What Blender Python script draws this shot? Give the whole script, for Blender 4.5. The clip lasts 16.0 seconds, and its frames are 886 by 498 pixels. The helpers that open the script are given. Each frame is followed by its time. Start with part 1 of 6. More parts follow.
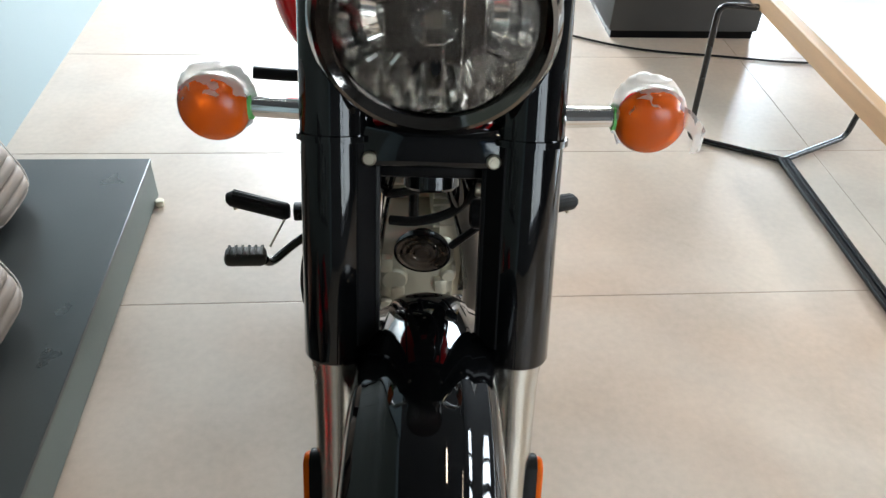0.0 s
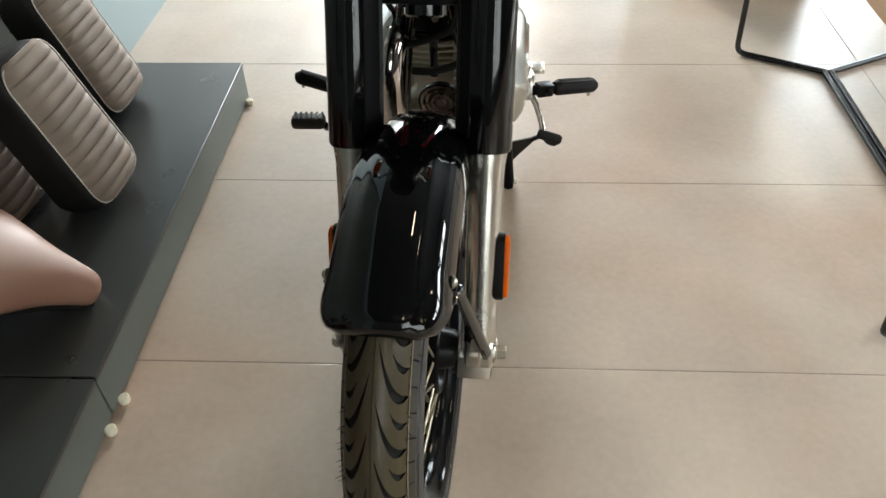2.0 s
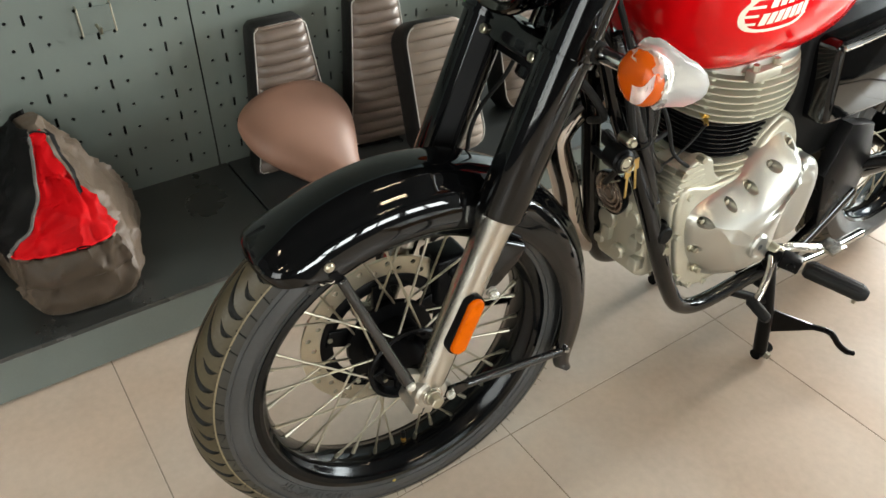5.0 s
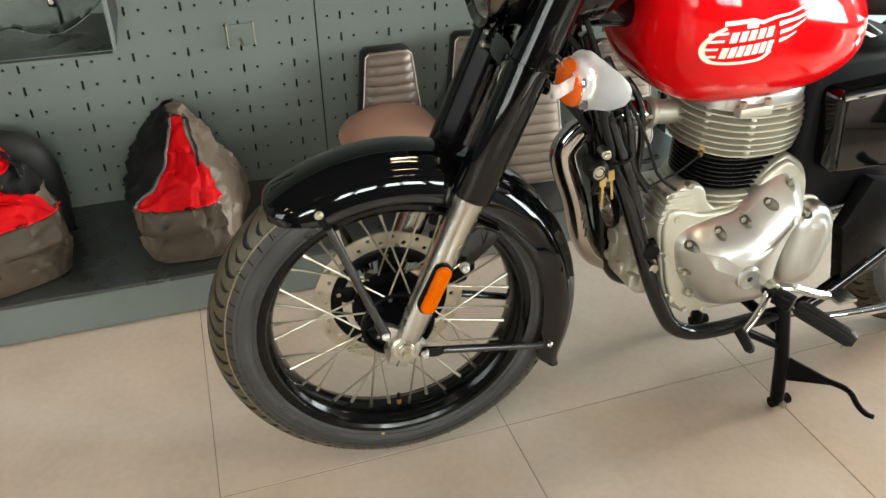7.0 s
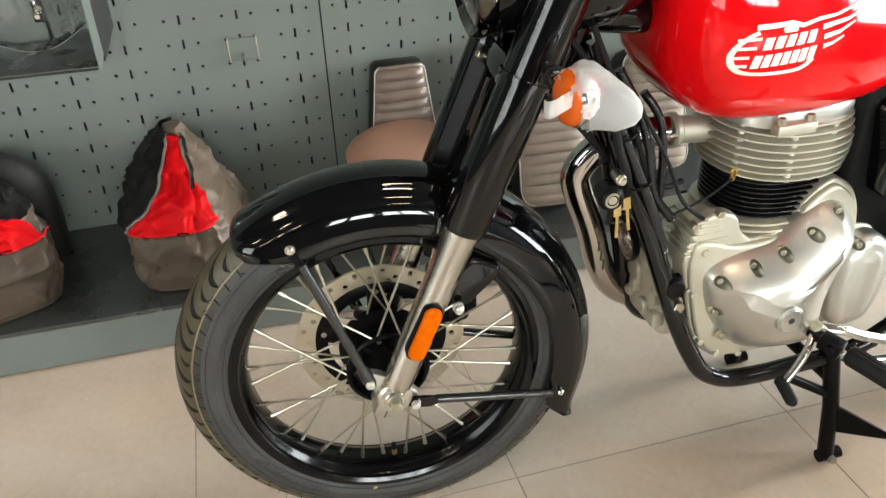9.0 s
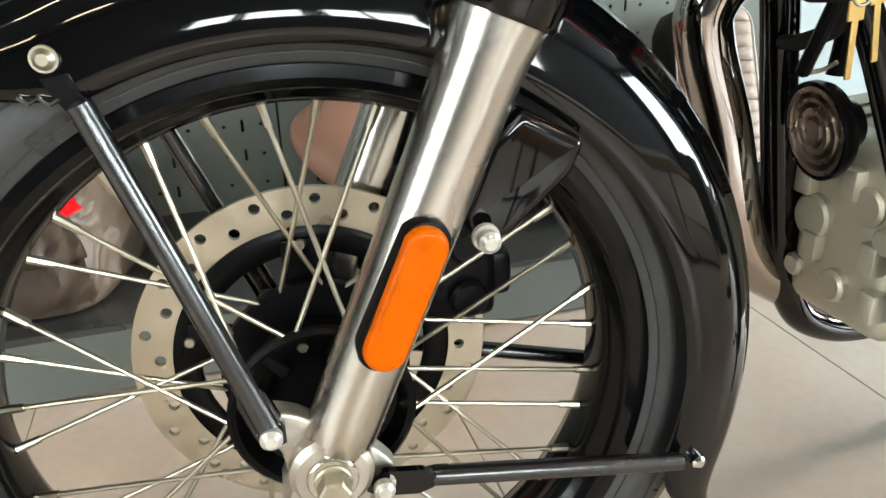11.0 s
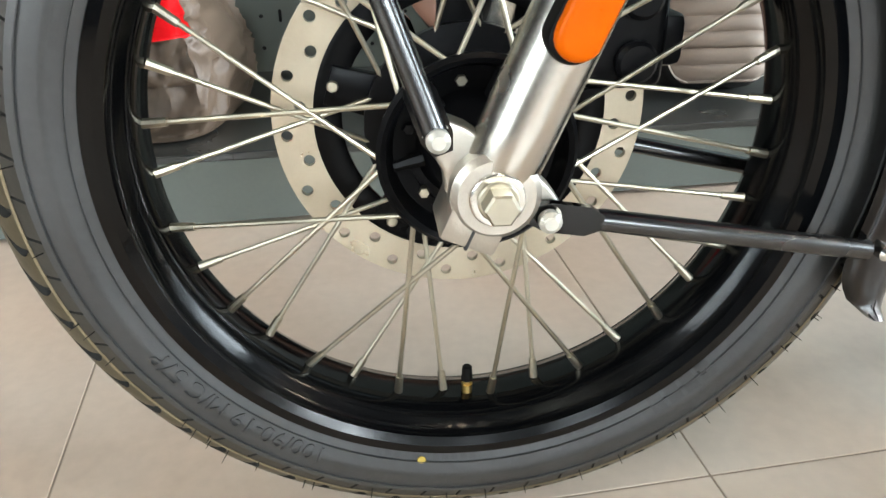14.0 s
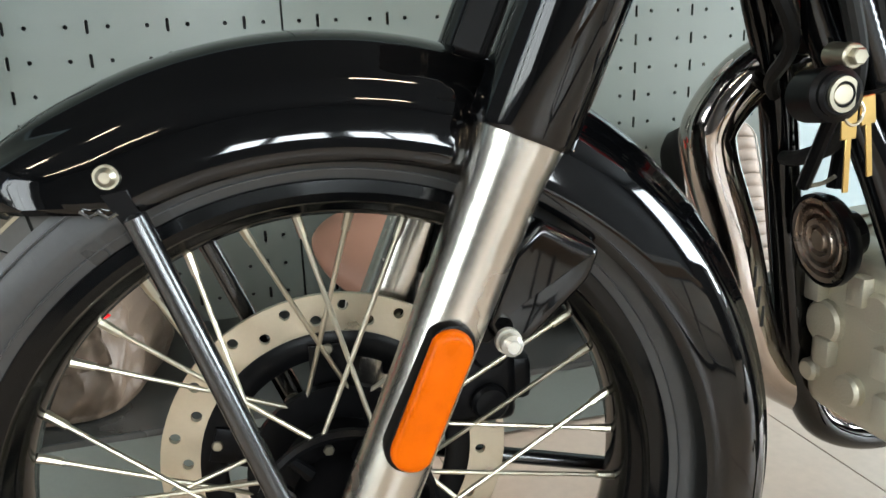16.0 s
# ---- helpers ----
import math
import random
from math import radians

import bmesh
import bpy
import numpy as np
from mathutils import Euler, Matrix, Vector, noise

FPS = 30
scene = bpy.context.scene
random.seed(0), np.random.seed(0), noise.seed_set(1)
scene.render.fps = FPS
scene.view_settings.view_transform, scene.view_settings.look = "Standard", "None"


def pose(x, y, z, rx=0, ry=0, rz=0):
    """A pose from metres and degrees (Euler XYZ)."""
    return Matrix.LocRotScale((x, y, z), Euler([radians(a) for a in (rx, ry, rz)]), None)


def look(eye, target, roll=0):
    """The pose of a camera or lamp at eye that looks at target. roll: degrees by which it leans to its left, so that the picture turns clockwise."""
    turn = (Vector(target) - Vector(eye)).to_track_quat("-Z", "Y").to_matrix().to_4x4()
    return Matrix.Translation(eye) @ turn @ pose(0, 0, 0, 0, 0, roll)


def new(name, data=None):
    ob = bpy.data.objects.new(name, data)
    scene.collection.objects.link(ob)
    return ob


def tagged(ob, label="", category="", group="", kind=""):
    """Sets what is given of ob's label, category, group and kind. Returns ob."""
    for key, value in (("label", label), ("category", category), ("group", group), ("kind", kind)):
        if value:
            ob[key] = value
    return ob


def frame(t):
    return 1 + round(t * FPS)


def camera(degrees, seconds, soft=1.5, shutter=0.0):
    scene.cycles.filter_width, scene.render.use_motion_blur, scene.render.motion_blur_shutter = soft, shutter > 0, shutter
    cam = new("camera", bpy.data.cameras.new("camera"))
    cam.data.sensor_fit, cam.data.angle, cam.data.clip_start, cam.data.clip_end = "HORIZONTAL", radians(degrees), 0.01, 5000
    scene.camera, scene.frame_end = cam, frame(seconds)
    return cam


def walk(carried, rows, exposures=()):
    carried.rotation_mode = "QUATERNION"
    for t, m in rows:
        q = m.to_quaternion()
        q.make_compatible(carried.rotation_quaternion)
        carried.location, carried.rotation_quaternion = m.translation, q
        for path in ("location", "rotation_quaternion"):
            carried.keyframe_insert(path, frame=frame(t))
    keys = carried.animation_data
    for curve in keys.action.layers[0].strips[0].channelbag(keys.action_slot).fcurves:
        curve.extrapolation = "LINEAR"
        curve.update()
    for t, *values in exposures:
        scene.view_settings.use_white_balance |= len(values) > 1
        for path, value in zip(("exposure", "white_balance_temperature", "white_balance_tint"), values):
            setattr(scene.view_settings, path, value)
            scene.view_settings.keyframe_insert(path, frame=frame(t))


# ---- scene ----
cam = camera(60.0, 16.0)
PATH = [
    (0, (-0.038, -0.408, 1.191), (0.128, 1.107, -0.104), 3.2),
    (0.5, (0.018, -0.605, 1.225), (0.03, 0.962, -0.018), 1.5),
    (1, (0.121, -0.794, 1.216), (0.035, 0.773, -0.025), 0.2),
    (1.5, (0.127, -0.817, 1.218), (0.01, 0.708, -0.07), -1.2),
    (2, (0.09, -0.724, 1.198), (-0.005, 0.738, -0.162), -1.8),
    (2.5, (0.06, -0.611, 1.193), (0.015, 0.784, -0.239), -1.5),
    (3, (0.136, -0.506, 1.176), (-0.092, 0.83, -0.294), 0.3),
    (3.5, (0.267, -0.428, 1.161), (-0.336, 0.802, -0.297), 2.0),
    (3.7, (0.323, -0.426, 1.156), (-0.394, 0.78, -0.27), 2.2),
    (5.8, (0.97, -0.428, 1.206), (-0.512, 0.303, 0.079), -0.6),
    (6, (1.005, -0.449, 1.206), (-0.491, 0.269, 0.09), -0.5),
    (6.5, (1.07, -0.414, 1.205), (-0.474, 0.235, 0.112), 0.2),
    (7, (1.097, -0.268, 1.183), (-0.506, 0.262, 0.111), -0.3),
    (7.5, (1.092, -0.196, 1.18), (-0.541, 0.269, 0.122), -1.0),
    (8, (1.096, -0.175, 1.182), (-0.548, 0.255, 0.128), -1.6),
    (8.2, (1.094, -0.173, 1.18), (-0.55, 0.252, 0.124), -1.7),
    (10.3, (0.553, -0.068, 0.847), (-1.13, 0.431, -0.112), -1.8),
    (10.5, (0.502, -0.055, 0.776), (-1.177, 0.483, -0.17), -0.8),
    (11, (0.504, -0.047, 0.654), (-1.257, 0.47, -0.141), -1.8),
    (11.5, (0.527, -0.069, 0.618), (-1.265, 0.387, -0.146), -1.1),
    (12, (0.519, -0.108, 0.584), (-1.284, 0.26, -0.201), -0.7),
    (12.5, (0.51, -0.144, 0.572), (-1.281, 0.172, -0.262), -0.3),
    (13, (0.506, -0.133, 0.532), (-1.261, 0.162, -0.355), -0.1),
    (13.5, (0.501, -0.126, 0.508), (-1.241, 0.187, -0.423), 0.1),
    (14, (0.502, -0.115, 0.51), (-1.239, 0.217, -0.417), -0.0),
    (14.5, (0.502, -0.106, 0.536), (-1.262, 0.26, -0.332), -0.5),
    (15, (0.507, -0.089, 0.582), (-1.299, 0.325, -0.171), -1.0),
    (15.5, (0.517, -0.077, 0.628), (-1.32, 0.387, -0.01), -1.5),
    (16, (0.527, -0.061, 0.661), (-1.332, 0.458, 0.135), -2.1),
]
walk(cam, [(t, look(eye, target, roll)) for t, eye, target, roll in PATH],
     exposures=[(0, 0.08, 6150, 7), (0.7, -0.30, 6480, 7), (1.3, -0.38, 6650, 7), (2.3, -0.20, 6720, 7), (3.7, 0.0, 6780, 7), (5.8, 0.05, 7000, 7), (8.2, 0.12, 7000, 7), (10.3, 0.48, 6650, 7), (11.6, 0.46, 6760, 7), (12.5, 0.60, 6620, 7), (14.2, 0.58, 6380, 7), (16, 0.42, 6500, 7)])


# ---- sky, sun, lamps ----
world = bpy.data.worlds.new("sky")
scene.world = world
world.use_nodes = True
wn = world.node_tree.nodes
sky = wn.new("ShaderNodeTexSky")
sky.sky_type, sky.sun_disc = "NISHITA", False
sky.sun_elevation, sky.sun_rotation = radians(48), radians(40)
world.node_tree.links.new(sky.outputs[0], wn["Background"].inputs[0])
wn["Background"].inputs[1].default_value = 0.12
sun = new("sun", bpy.data.lights.new("sun", "SUN"))
sun.data.energy, sun.data.angle, sun.data.color = 2.5, radians(0.5), (1, 0.95, 0.88)
sun.matrix_world = look((3, 6, 8), (0, 0, 0))


def area(name, eye, target, sx, sy, power, color):
    ob = new(name, bpy.data.lights.new(name, "AREA"))
    ob.data.shape, ob.data.size, ob.data.size_y = "RECTANGLE", sx, sy
    ob.data.energy, ob.data.color = power, color
    ob.matrix_world = look(eye, target)
    return ob


# daylight in the glazed openings of the shop front and the side wall
area("shopfront_daylight", (-0.36, 6.1, 1.60), (-0.1, 0, 1.3), 1.0, 2.5, 560, (0.97, 0.98, 1.0))
area("shopfront_daylight", (2.55, 6.1, 1.60), (2.55, 0, 1.3), 2.1, 2.5, 440, (0.82, 0.92, 1.0))
# added weak fill from the south, in an assumed opening out of view
area("south_fill", (2.0, -3.57, 1.6), (0.0, 0, 0.8), 2.0, 2.0, 85, (0.92, 0.97, 1.0))
area("side_daylight", (4.47, 0.6, 1.60), (0, 0.3, 1.0), 3.4, 0.66, 225, (0.87, 0.94, 1.0))


# ---- materials ----
def nodes_of(name):
    m = bpy.data.materials.new(name)
    m.use_nodes = True
    return m, m.node_tree.nodes, m.node_tree.links, m.node_tree.nodes["Principled BSDF"]


def surf(name, color, rough=0.5, metal=0.0, var=0.12, scale=6.0, fine=180.0, bump=0.05, coat=0.0, rvar=0.08, stretch=(1, 1, 1), rand=0.0, spec=0.5, stain=None):
    """A surface with cloudy variation, fine grain and relief."""
    m, n, l, p = nodes_of(name)
    tc, mp = n.new("ShaderNodeTexCoord"), n.new("ShaderNodeMapping")
    mp.inputs["Scale"].default_value = stretch
    l.new((n.new("ShaderNodeNewGeometry").outputs["Position"] if stain else tc.outputs["Object"]), mp.inputs["Vector"])
    big, small = n.new("ShaderNodeTexNoise"), n.new("ShaderNodeTexNoise")
    big.inputs["Scale"].default_value, big.inputs["Detail"].default_value = scale, 5
    small.inputs["Scale"].default_value, small.inputs["Detail"].default_value = fine, 3
    for k in (big, small):
        l.new(mp.outputs[0], k.inputs["Vector"])
    mix = n.new("ShaderNodeMath")
    mix.operation = "MULTIPLY_ADD"
    mix.inputs[1].default_value = 0.35
    l.new(small.outputs["Fac"], mix.inputs[0])
    l.new(big.outputs["Fac"], mix.inputs[2])
    ramp = n.new("ShaderNodeMapRange")
    ramp.inputs["From Min"].default_value, ramp.inputs["From Max"].default_value = 0.35, 1.0
    ramp.inputs["To Min"].default_value, ramp.inputs["To Max"].default_value = 1 - var, 1 + var
    l.new(mix.outputs[0], ramp.inputs["Value"])
    val = ramp.outputs[0]
    if rand:
        oi, ad = n.new("ShaderNodeObjectInfo"), n.new("ShaderNodeMath")
        ad.operation = "MULTIPLY_ADD"
        ad.inputs[1].default_value = rand
        l.new(oi.outputs["Random"], ad.inputs[0])
        l.new(val, ad.inputs[2])
        val = ad.outputs[0]
    col = n.new("ShaderNodeVectorMath")
    col.operation = "SCALE"
    col.inputs[0].default_value = color
    l.new(val, col.inputs["Scale"])
    if stain:
        wide, sm, cm = n.new("ShaderNodeTexNoise"), n.new("ShaderNodeMapRange"), n.new("ShaderNodeMix")
        wide.inputs["Scale"].default_value, wide.inputs["Detail"].default_value, wide.inputs["Distortion"].default_value = 1.1, 4, 0.6
        l.new(mp.outputs[0], wide.inputs["Vector"])
        sm.inputs["From Min"].default_value, sm.inputs["From Max"].default_value = 0.40, 0.66
        l.new(wide.outputs["Fac"], sm.inputs["Value"])
        cm.data_type = "RGBA"
        cm.inputs["A"].default_value, cm.inputs["B"].default_value = (*color, 1), (*stain, 1)
        l.new(sm.outputs[0], cm.inputs["Factor"])
        l.new(cm.outputs["Result"], col.inputs[0])
    l.new(col.outputs[0], p.inputs["Base Color"])
    rr = n.new("ShaderNodeMapRange")
    rr.inputs["From Min"].default_value, rr.inputs["From Max"].default_value = 0.3, 0.7
    rr.inputs["To Min"].default_value, rr.inputs["To Max"].default_value = max(rough - rvar, 0.02), min(rough + rvar, 1)
    l.new(big.outputs["Fac"], rr.inputs["Value"])
    l.new(rr.outputs[0], p.inputs["Roughness"])
    p.inputs["Metallic"].default_value = metal
    p.inputs["Coat Weight"].default_value = coat
    p.inputs["Coat Roughness"].default_value = 0.03
    p.inputs["Specular IOR Level"].default_value = spec
    if bump:
        b = n.new("ShaderNodeBump")
        b.inputs["Strength"].default_value, b.inputs["Distance"].default_value = bump, 0.002
        l.new(small.outputs["Fac"], b.inputs["Height"])
        l.new(b.outputs[0], p.inputs["Normal"])
    return m


def glass(name, color, rough=0.02, trans=1.0, ior=1.45):
    m, n, l, p = nodes_of(name)
    no = n.new("ShaderNodeTexNoise")
    no.inputs["Scale"].default_value = 40
    b = n.new("ShaderNodeBump")
    b.inputs["Strength"].default_value, b.inputs["Distance"].default_value = 0.05, 0.001
    l.new(no.outputs["Fac"], b.inputs["Height"])
    l.new(b.outputs[0], p.inputs["Normal"])
    p.inputs["Base Color"].default_value = (*color, 1)
    p.inputs["Roughness"].default_value, p.inputs["Transmission Weight"].default_value, p.inputs["IOR"].default_value = rough, trans, ior
    return m


def glow(name, color, strength):
    m, n, l, p = nodes_of(name)
    p.inputs["Base Color"].default_value = (0.8, 0.8, 0.8, 1)
    p.inputs["Emission Color"].default_value, p.inputs["Emission Strength"].default_value = (*color, 1), strength
    return m


M_TILE = surf("porcelain_tile", (0.485, 0.42, 0.352), 0.32, var=0.20, scale=3.2, fine=60, bump=0.03, rand=0.04, rvar=0.025, spec=0.5, stain=(0.44, 0.325, 0.240))
M_GROUT = surf("grout", (0.24, 0.195, 0.15), 0.9, var=0.3, scale=8)
M_WALL = surf("blue_grey_wall_paint", (0.30, 0.38, 0.40), 0.45, var=0.05, scale=1.5)
# walls and ceiling out of view, kept dark to limit bounce and reflections
M_WHITE = surf("dark_unseen_wall", (0.055, 0.055, 0.057), 0.7, var=0.05, scale=1.2)
M_CEIL = surf("dark_unseen_ceiling", (0.035, 0.035, 0.036), 0.8, var=0.04)
M_PANEL = surf("grey_green_powder_coat", (0.128, 0.149, 0.131), 0.42, var=0.07, scale=2.0, fine=400, bump=0.04)
# near-black that paints the shade of holes and slots; stamped bars use it too
M_CAVITY = surf("cavity_shade", (0.012, 0.013, 0.013), 0.8)
M_PLINTH = surf("charcoal_laminate", (0.030, 0.033, 0.032), 0.30, var=0.25, scale=5, fine=220, bump=0.05, rvar=0.05, spec=0.8)
M_PLINTHF = surf("grey_laminate_edge", (0.112, 0.130, 0.117), 0.45, var=0.12, scale=4)
M_FOOT = surf("cream_plastic", (0.72, 0.66, 0.5), 0.5)
M_BLACK = surf("gloss_black_paint", (0.0015, 0.0016, 0.0018), 0.05, var=0.1, bump=0.0, rvar=0.03, spec=0.42)
M_RIM = surf("black_rim_enamel", (0.0018, 0.0020, 0.0023), 0.13, var=0.4, scale=14, fine=60, bump=0.03, rvar=0.06, spec=0.26)
M_STAY = surf("black_stay_enamel", (0.004, 0.0042, 0.0046), 0.24, var=0.2, bump=0.02, rvar=0.05, spec=0.9)
M_SHELF = surf("charcoal_shelf_coat", (0.016, 0.017, 0.016), 0.30, var=0.2, scale=6, fine=300, bump=0.04, spec=0.35)
M_HORN = surf("brown_plated_steel", (0.27, 0.225, 0.19), 0.30, metal=1.0, var=0.12, scale=30)
M_SATIN = surf("satin_black_metal", (0.003, 0.003, 0.0033), 0.32, var=0.2, bump=0.03, rvar=0.08, spec=0.10)
M_FIN = surf("black_fin_enamel", (0.006, 0.006, 0.0065), 0.24, var=0.2, bump=0.03, rvar=0.06, spec=0.5)
M_PLASTIC = surf("black_plastic", (0.004, 0.004, 0.004), 0.45, var=0.2, bump=0.08, spec=0.09)
M_RUBBER = surf("black_rubber", (0.008, 0.0078, 0.0075), 0.62, var=0.25, scale=12, bump=0.12, spec=0.16)
M_TYRE = surf("tyre_rubber", (0.031, 0.0320, 0.0322), 0.38, var=0.35, scale=9, fine=150, bump=0.12, rvar=0.10, spec=0.5)
M_LETTER = surf("moulded_letter_rubber", (0.026, 0.027, 0.027), 0.34, var=0.2, scale=20, bump=0.05, spec=0.5)
# new black rubber, browned to carry the warm sheen on the crown
M_TREAD = surf("warm_sheen_tread", (0.050, 0.040, 0.022), 0.40, var=0.35, scale=12, fine=150, bump=0.12, rvar=0.12, spec=0.25)
M_SHOULDER = surf("shoulder_rubber", (0.028, 0.026, 0.021), 0.45, var=0.3, scale=12, fine=150, bump=0.1, spec=0.3)
M_FLASH = surf("moulding_flash_rubber", (0.15, 0.12, 0.07), 0.5, var=0.3, scale=60)
# tread rubber again, blackened to carry the shade inside the grooves
M_GROOVE = surf("shaded_groove_rubber", (0.008, 0.008, 0.007), 0.7, var=0.2, scale=20, spec=0.2)
M_ALU = surf("brushed_aluminium", (0.54, 0.515, 0.465), 0.24, metal=1.0, var=0.06, scale=14, fine=350, bump=0.04, rvar=0.05)
M_CAST = surf("cast_aluminium", (0.50, 0.475, 0.385), 0.46, metal=0.75, var=0.10, scale=10, fine=500, bump=0.22, rvar=0.05)
M_CLAMP = surf("satin_cast_clamp", (0.47, 0.44, 0.385), 0.34, metal=0.9, var=0.10, scale=25, fine=500, bump=0.12, rvar=0.05)
M_POLISH = surf("polished_engine_cover", (0.55, 0.545, 0.50), 0.36, metal=0.92, var=0.05, scale=9, fine=300, bump=0.04, rvar=0.07)
M_CHROME = surf("chrome", (0.78, 0.77, 0.75), 0.06, metal=1.0, var=0.03, bump=0.0, rvar=0.02)
M_DARKCHROME = surf("dark_chrome", (0.13, 0.12, 0.11), 0.10, metal=1.0, var=0.05, bump=0.0, rvar=0.03)
M_STEEL = surf("zinc_steel", (0.45, 0.415, 0.325), 0.38, metal=1.0, var=0.12, scale=30)
M_DISC = surf("brake_disc_steel", (0.50, 0.445, 0.34), 0.34, metal=0.9, var=0.08, scale=20, fine=300)
M_BOLT = surf("painted_bolt_cap", (0.50, 0.485, 0.43), 0.3, metal=0.5, var=0.1, scale=40)
M_RED = surf("red_tank_paint", (0.66, 0.003, 0.006), 0.07, var=0.04, coat=0.10, bump=0.0, rvar=0.02, spec=0.30)
M_CREAM = surf("cream_badge", (0.85, 0.76, 0.62), 0.35, var=0.03)
M_AMBER = glass("amber_lens", (0.74, 0.115, 0.004), 0.26, 0.35)
M_REFLECT = surf("amber_reflector", (0.47, 0.080, 0.0), 0.32, var=0.15, scale=60, coat=0.0, bump=0.08, spec=0.08)
M_WRAP = glass("milky_plastic_wrap", (0.98, 0.97, 0.95), 0.30, 0.80, 1.10)
M_GREEN = surf("green_tape", (0.12, 0.42, 0.10), 0.5)
M_CLEAR = glass("clear_acrylic", (0.95, 0.96, 0.95), 0.02, 1.0, 1.3)
M_LENS = glass("headlamp_glass", (1, 1, 1), 0.01, 1.0, 1.35)
M_MIRROR = surf("lamp_reflector", (0.90, 0.87, 0.82), 0.14, metal=1.0, var=0.1, scale=30, bump=0.3, fine=45)
M_PIPE = surf("warm_exhaust_chrome", (0.50, 0.46, 0.43), 0.10, metal=1.0, var=0.05, bump=0.0, rvar=0.03)
M_BRASS = surf("brass", (0.65, 0.45, 0.16), 0.3, metal=1.0)
M_YELLOW = surf("yellow_paint_dot", (0.42, 0.31, 0.06), 0.5)
M_BAGGREY = surf("grey_brown_nylon", (0.112, 0.082, 0.058), 0.46, var=0.2, scale=18, fine=700, bump=0.3, spec=0.4)
M_BAGRED = surf("red_nylon", (0.80, 0.004, 0.010), 0.6, var=0.1, scale=16, fine=700, bump=0.25, spec=0.2)
M_ZIP = surf("grey_zip_tape", (0.13, 0.125, 0.115), 0.5, var=0.3, scale=90)
M_BAGBLACK = surf("black_nylon", (0.007, 0.007, 0.007), 0.6, var=0.2, fine=700, bump=0.3)
M_SEAT = surf("brown_grey_vinyl", (0.215, 0.172, 0.138), 0.72, var=0.10, scale=14, fine=420, bump=0.22, spec=0.3)
M_SEATBROWN = surf("dark_brown_vinyl", (0.130, 0.096, 0.076), 0.42, var=0.12, scale=14, fine=420, bump=0.22)
M_SEATSIDE = surf("dark_vinyl", (0.008, 0.0075, 0.007), 0.55, var=0.15, fine=420, bump=0.2, spec=0.3)
M_SADDLE = surf("tan_leather", (0.225, 0.120, 0.082), 0.50, var=0.08, scale=10, fine=420, bump=0.16, spec=0.35)
M_PIPING = surf("pale_piping", (0.55, 0.52, 0.47), 0.5)
M_WOOD = surf("oak", (0.42, 0.25, 0.12), 0.45, var=0.2, scale=3, fine=60, bump=0.1, stretch=(12, 1, 12))
M_TOP = surf("white_laminate", (0.8, 0.82, 0.82), 0.22, var=0.03)
M_BOX = surf("dark_fabric_box", (0.045, 0.043, 0.04), 0.75, var=0.25, scale=6, fine=300, bump=0.3)
M_LAMP = glow("lamp_panel", (1.0, 0.80, 0.58), 84.0)


# ---- builders ----
def finish(bm, angle=35):
    bmesh.ops.recalc_face_normals(bm, faces=bm.faces)
    lim = radians(angle)
    for f in bm.faces:
        f.smooth = True
    for e in bm.edges:
        if len(e.link_faces) == 2 and e.calc_face_angle(0) > lim:
            e.smooth = False
    return bm


def mesh_of(name, bm, mat, angle=35):
    finish(bm, angle)
    me = bpy.data.meshes.new(name)
    bm.to_mesh(me)
    bm.free()
    me.materials.append(mat)
    return me


def part(name, bm, mat, parent, label="", m=None, angle=35):
    """One mesh object under a thing or under a part. bm lies in world coordinates, once moved by m."""
    if m is not None:
        bm.transform(m)
    ob = new(name, mesh_of(name, bm, mat, angle))
    ob.parent = parent
    if parent.parent is None:
        ob.matrix_parent_inverse = parent.matrix_basis.inverted()
    return tagged(ob, label)


def thing(name, place, label, category, group="", kind=""):
    ob = new(name)
    ob.empty_display_size = 0.05
    ob.matrix_basis = place if isinstance(place, Matrix) else Matrix.Translation(place)
    return tagged(ob, label, category, group, kind)


def solid(name, bm, mat, label, category="", group="", kind="", m=None, angle=35):
    if m is not None:
        bm.transform(m)
    return tagged(new(name, mesh_of(name, bm, mat, angle)), label, category, group, kind)


def box(x0, x1, y0, y1, z0, z1, bevel=0.0, seg=2):
    bm = bmesh.new()
    bmesh.ops.create_cube(bm, size=1)
    bm.transform(Matrix.Translation(((x0 + x1) / 2, (y0 + y1) / 2, (z0 + z1) / 2)) @ Matrix.Diagonal((x1 - x0, y1 - y0, z1 - z0, 1)))
    if bevel:
        bmesh.ops.bevel(bm, geom=bm.edges[:], offset=bevel, segments=seg, affect="EDGES", profile=0.5)
    return bm


def add(bm, other):
    """Joins other into bm."""
    tmp = bpy.data.meshes.new("tmp")
    other.to_mesh(tmp)
    other.free()
    bm.from_mesh(tmp)
    bpy.data.meshes.remove(tmp)
    return bm


def curve(pts, k=6, closed=False):
    """A smooth way through the points."""
    P = [Vector(p) for p in pts]
    n, out = len(P), []
    for i in range(n if closed else n - 1):
        a, b, c, d = (P[(i + j) % n] if closed else P[min(max(i + j, 0), n - 1)] for j in (-1, 0, 1, 2))
        for s in range(k):
            t = s / k
            out.append(0.5 * (2 * b + (c - a) * t + (2 * a - 5 * b + 4 * c - d) * t * t + (3 * b - a - 3 * c + d) * t**3))
    return out if closed else out + [P[-1]]


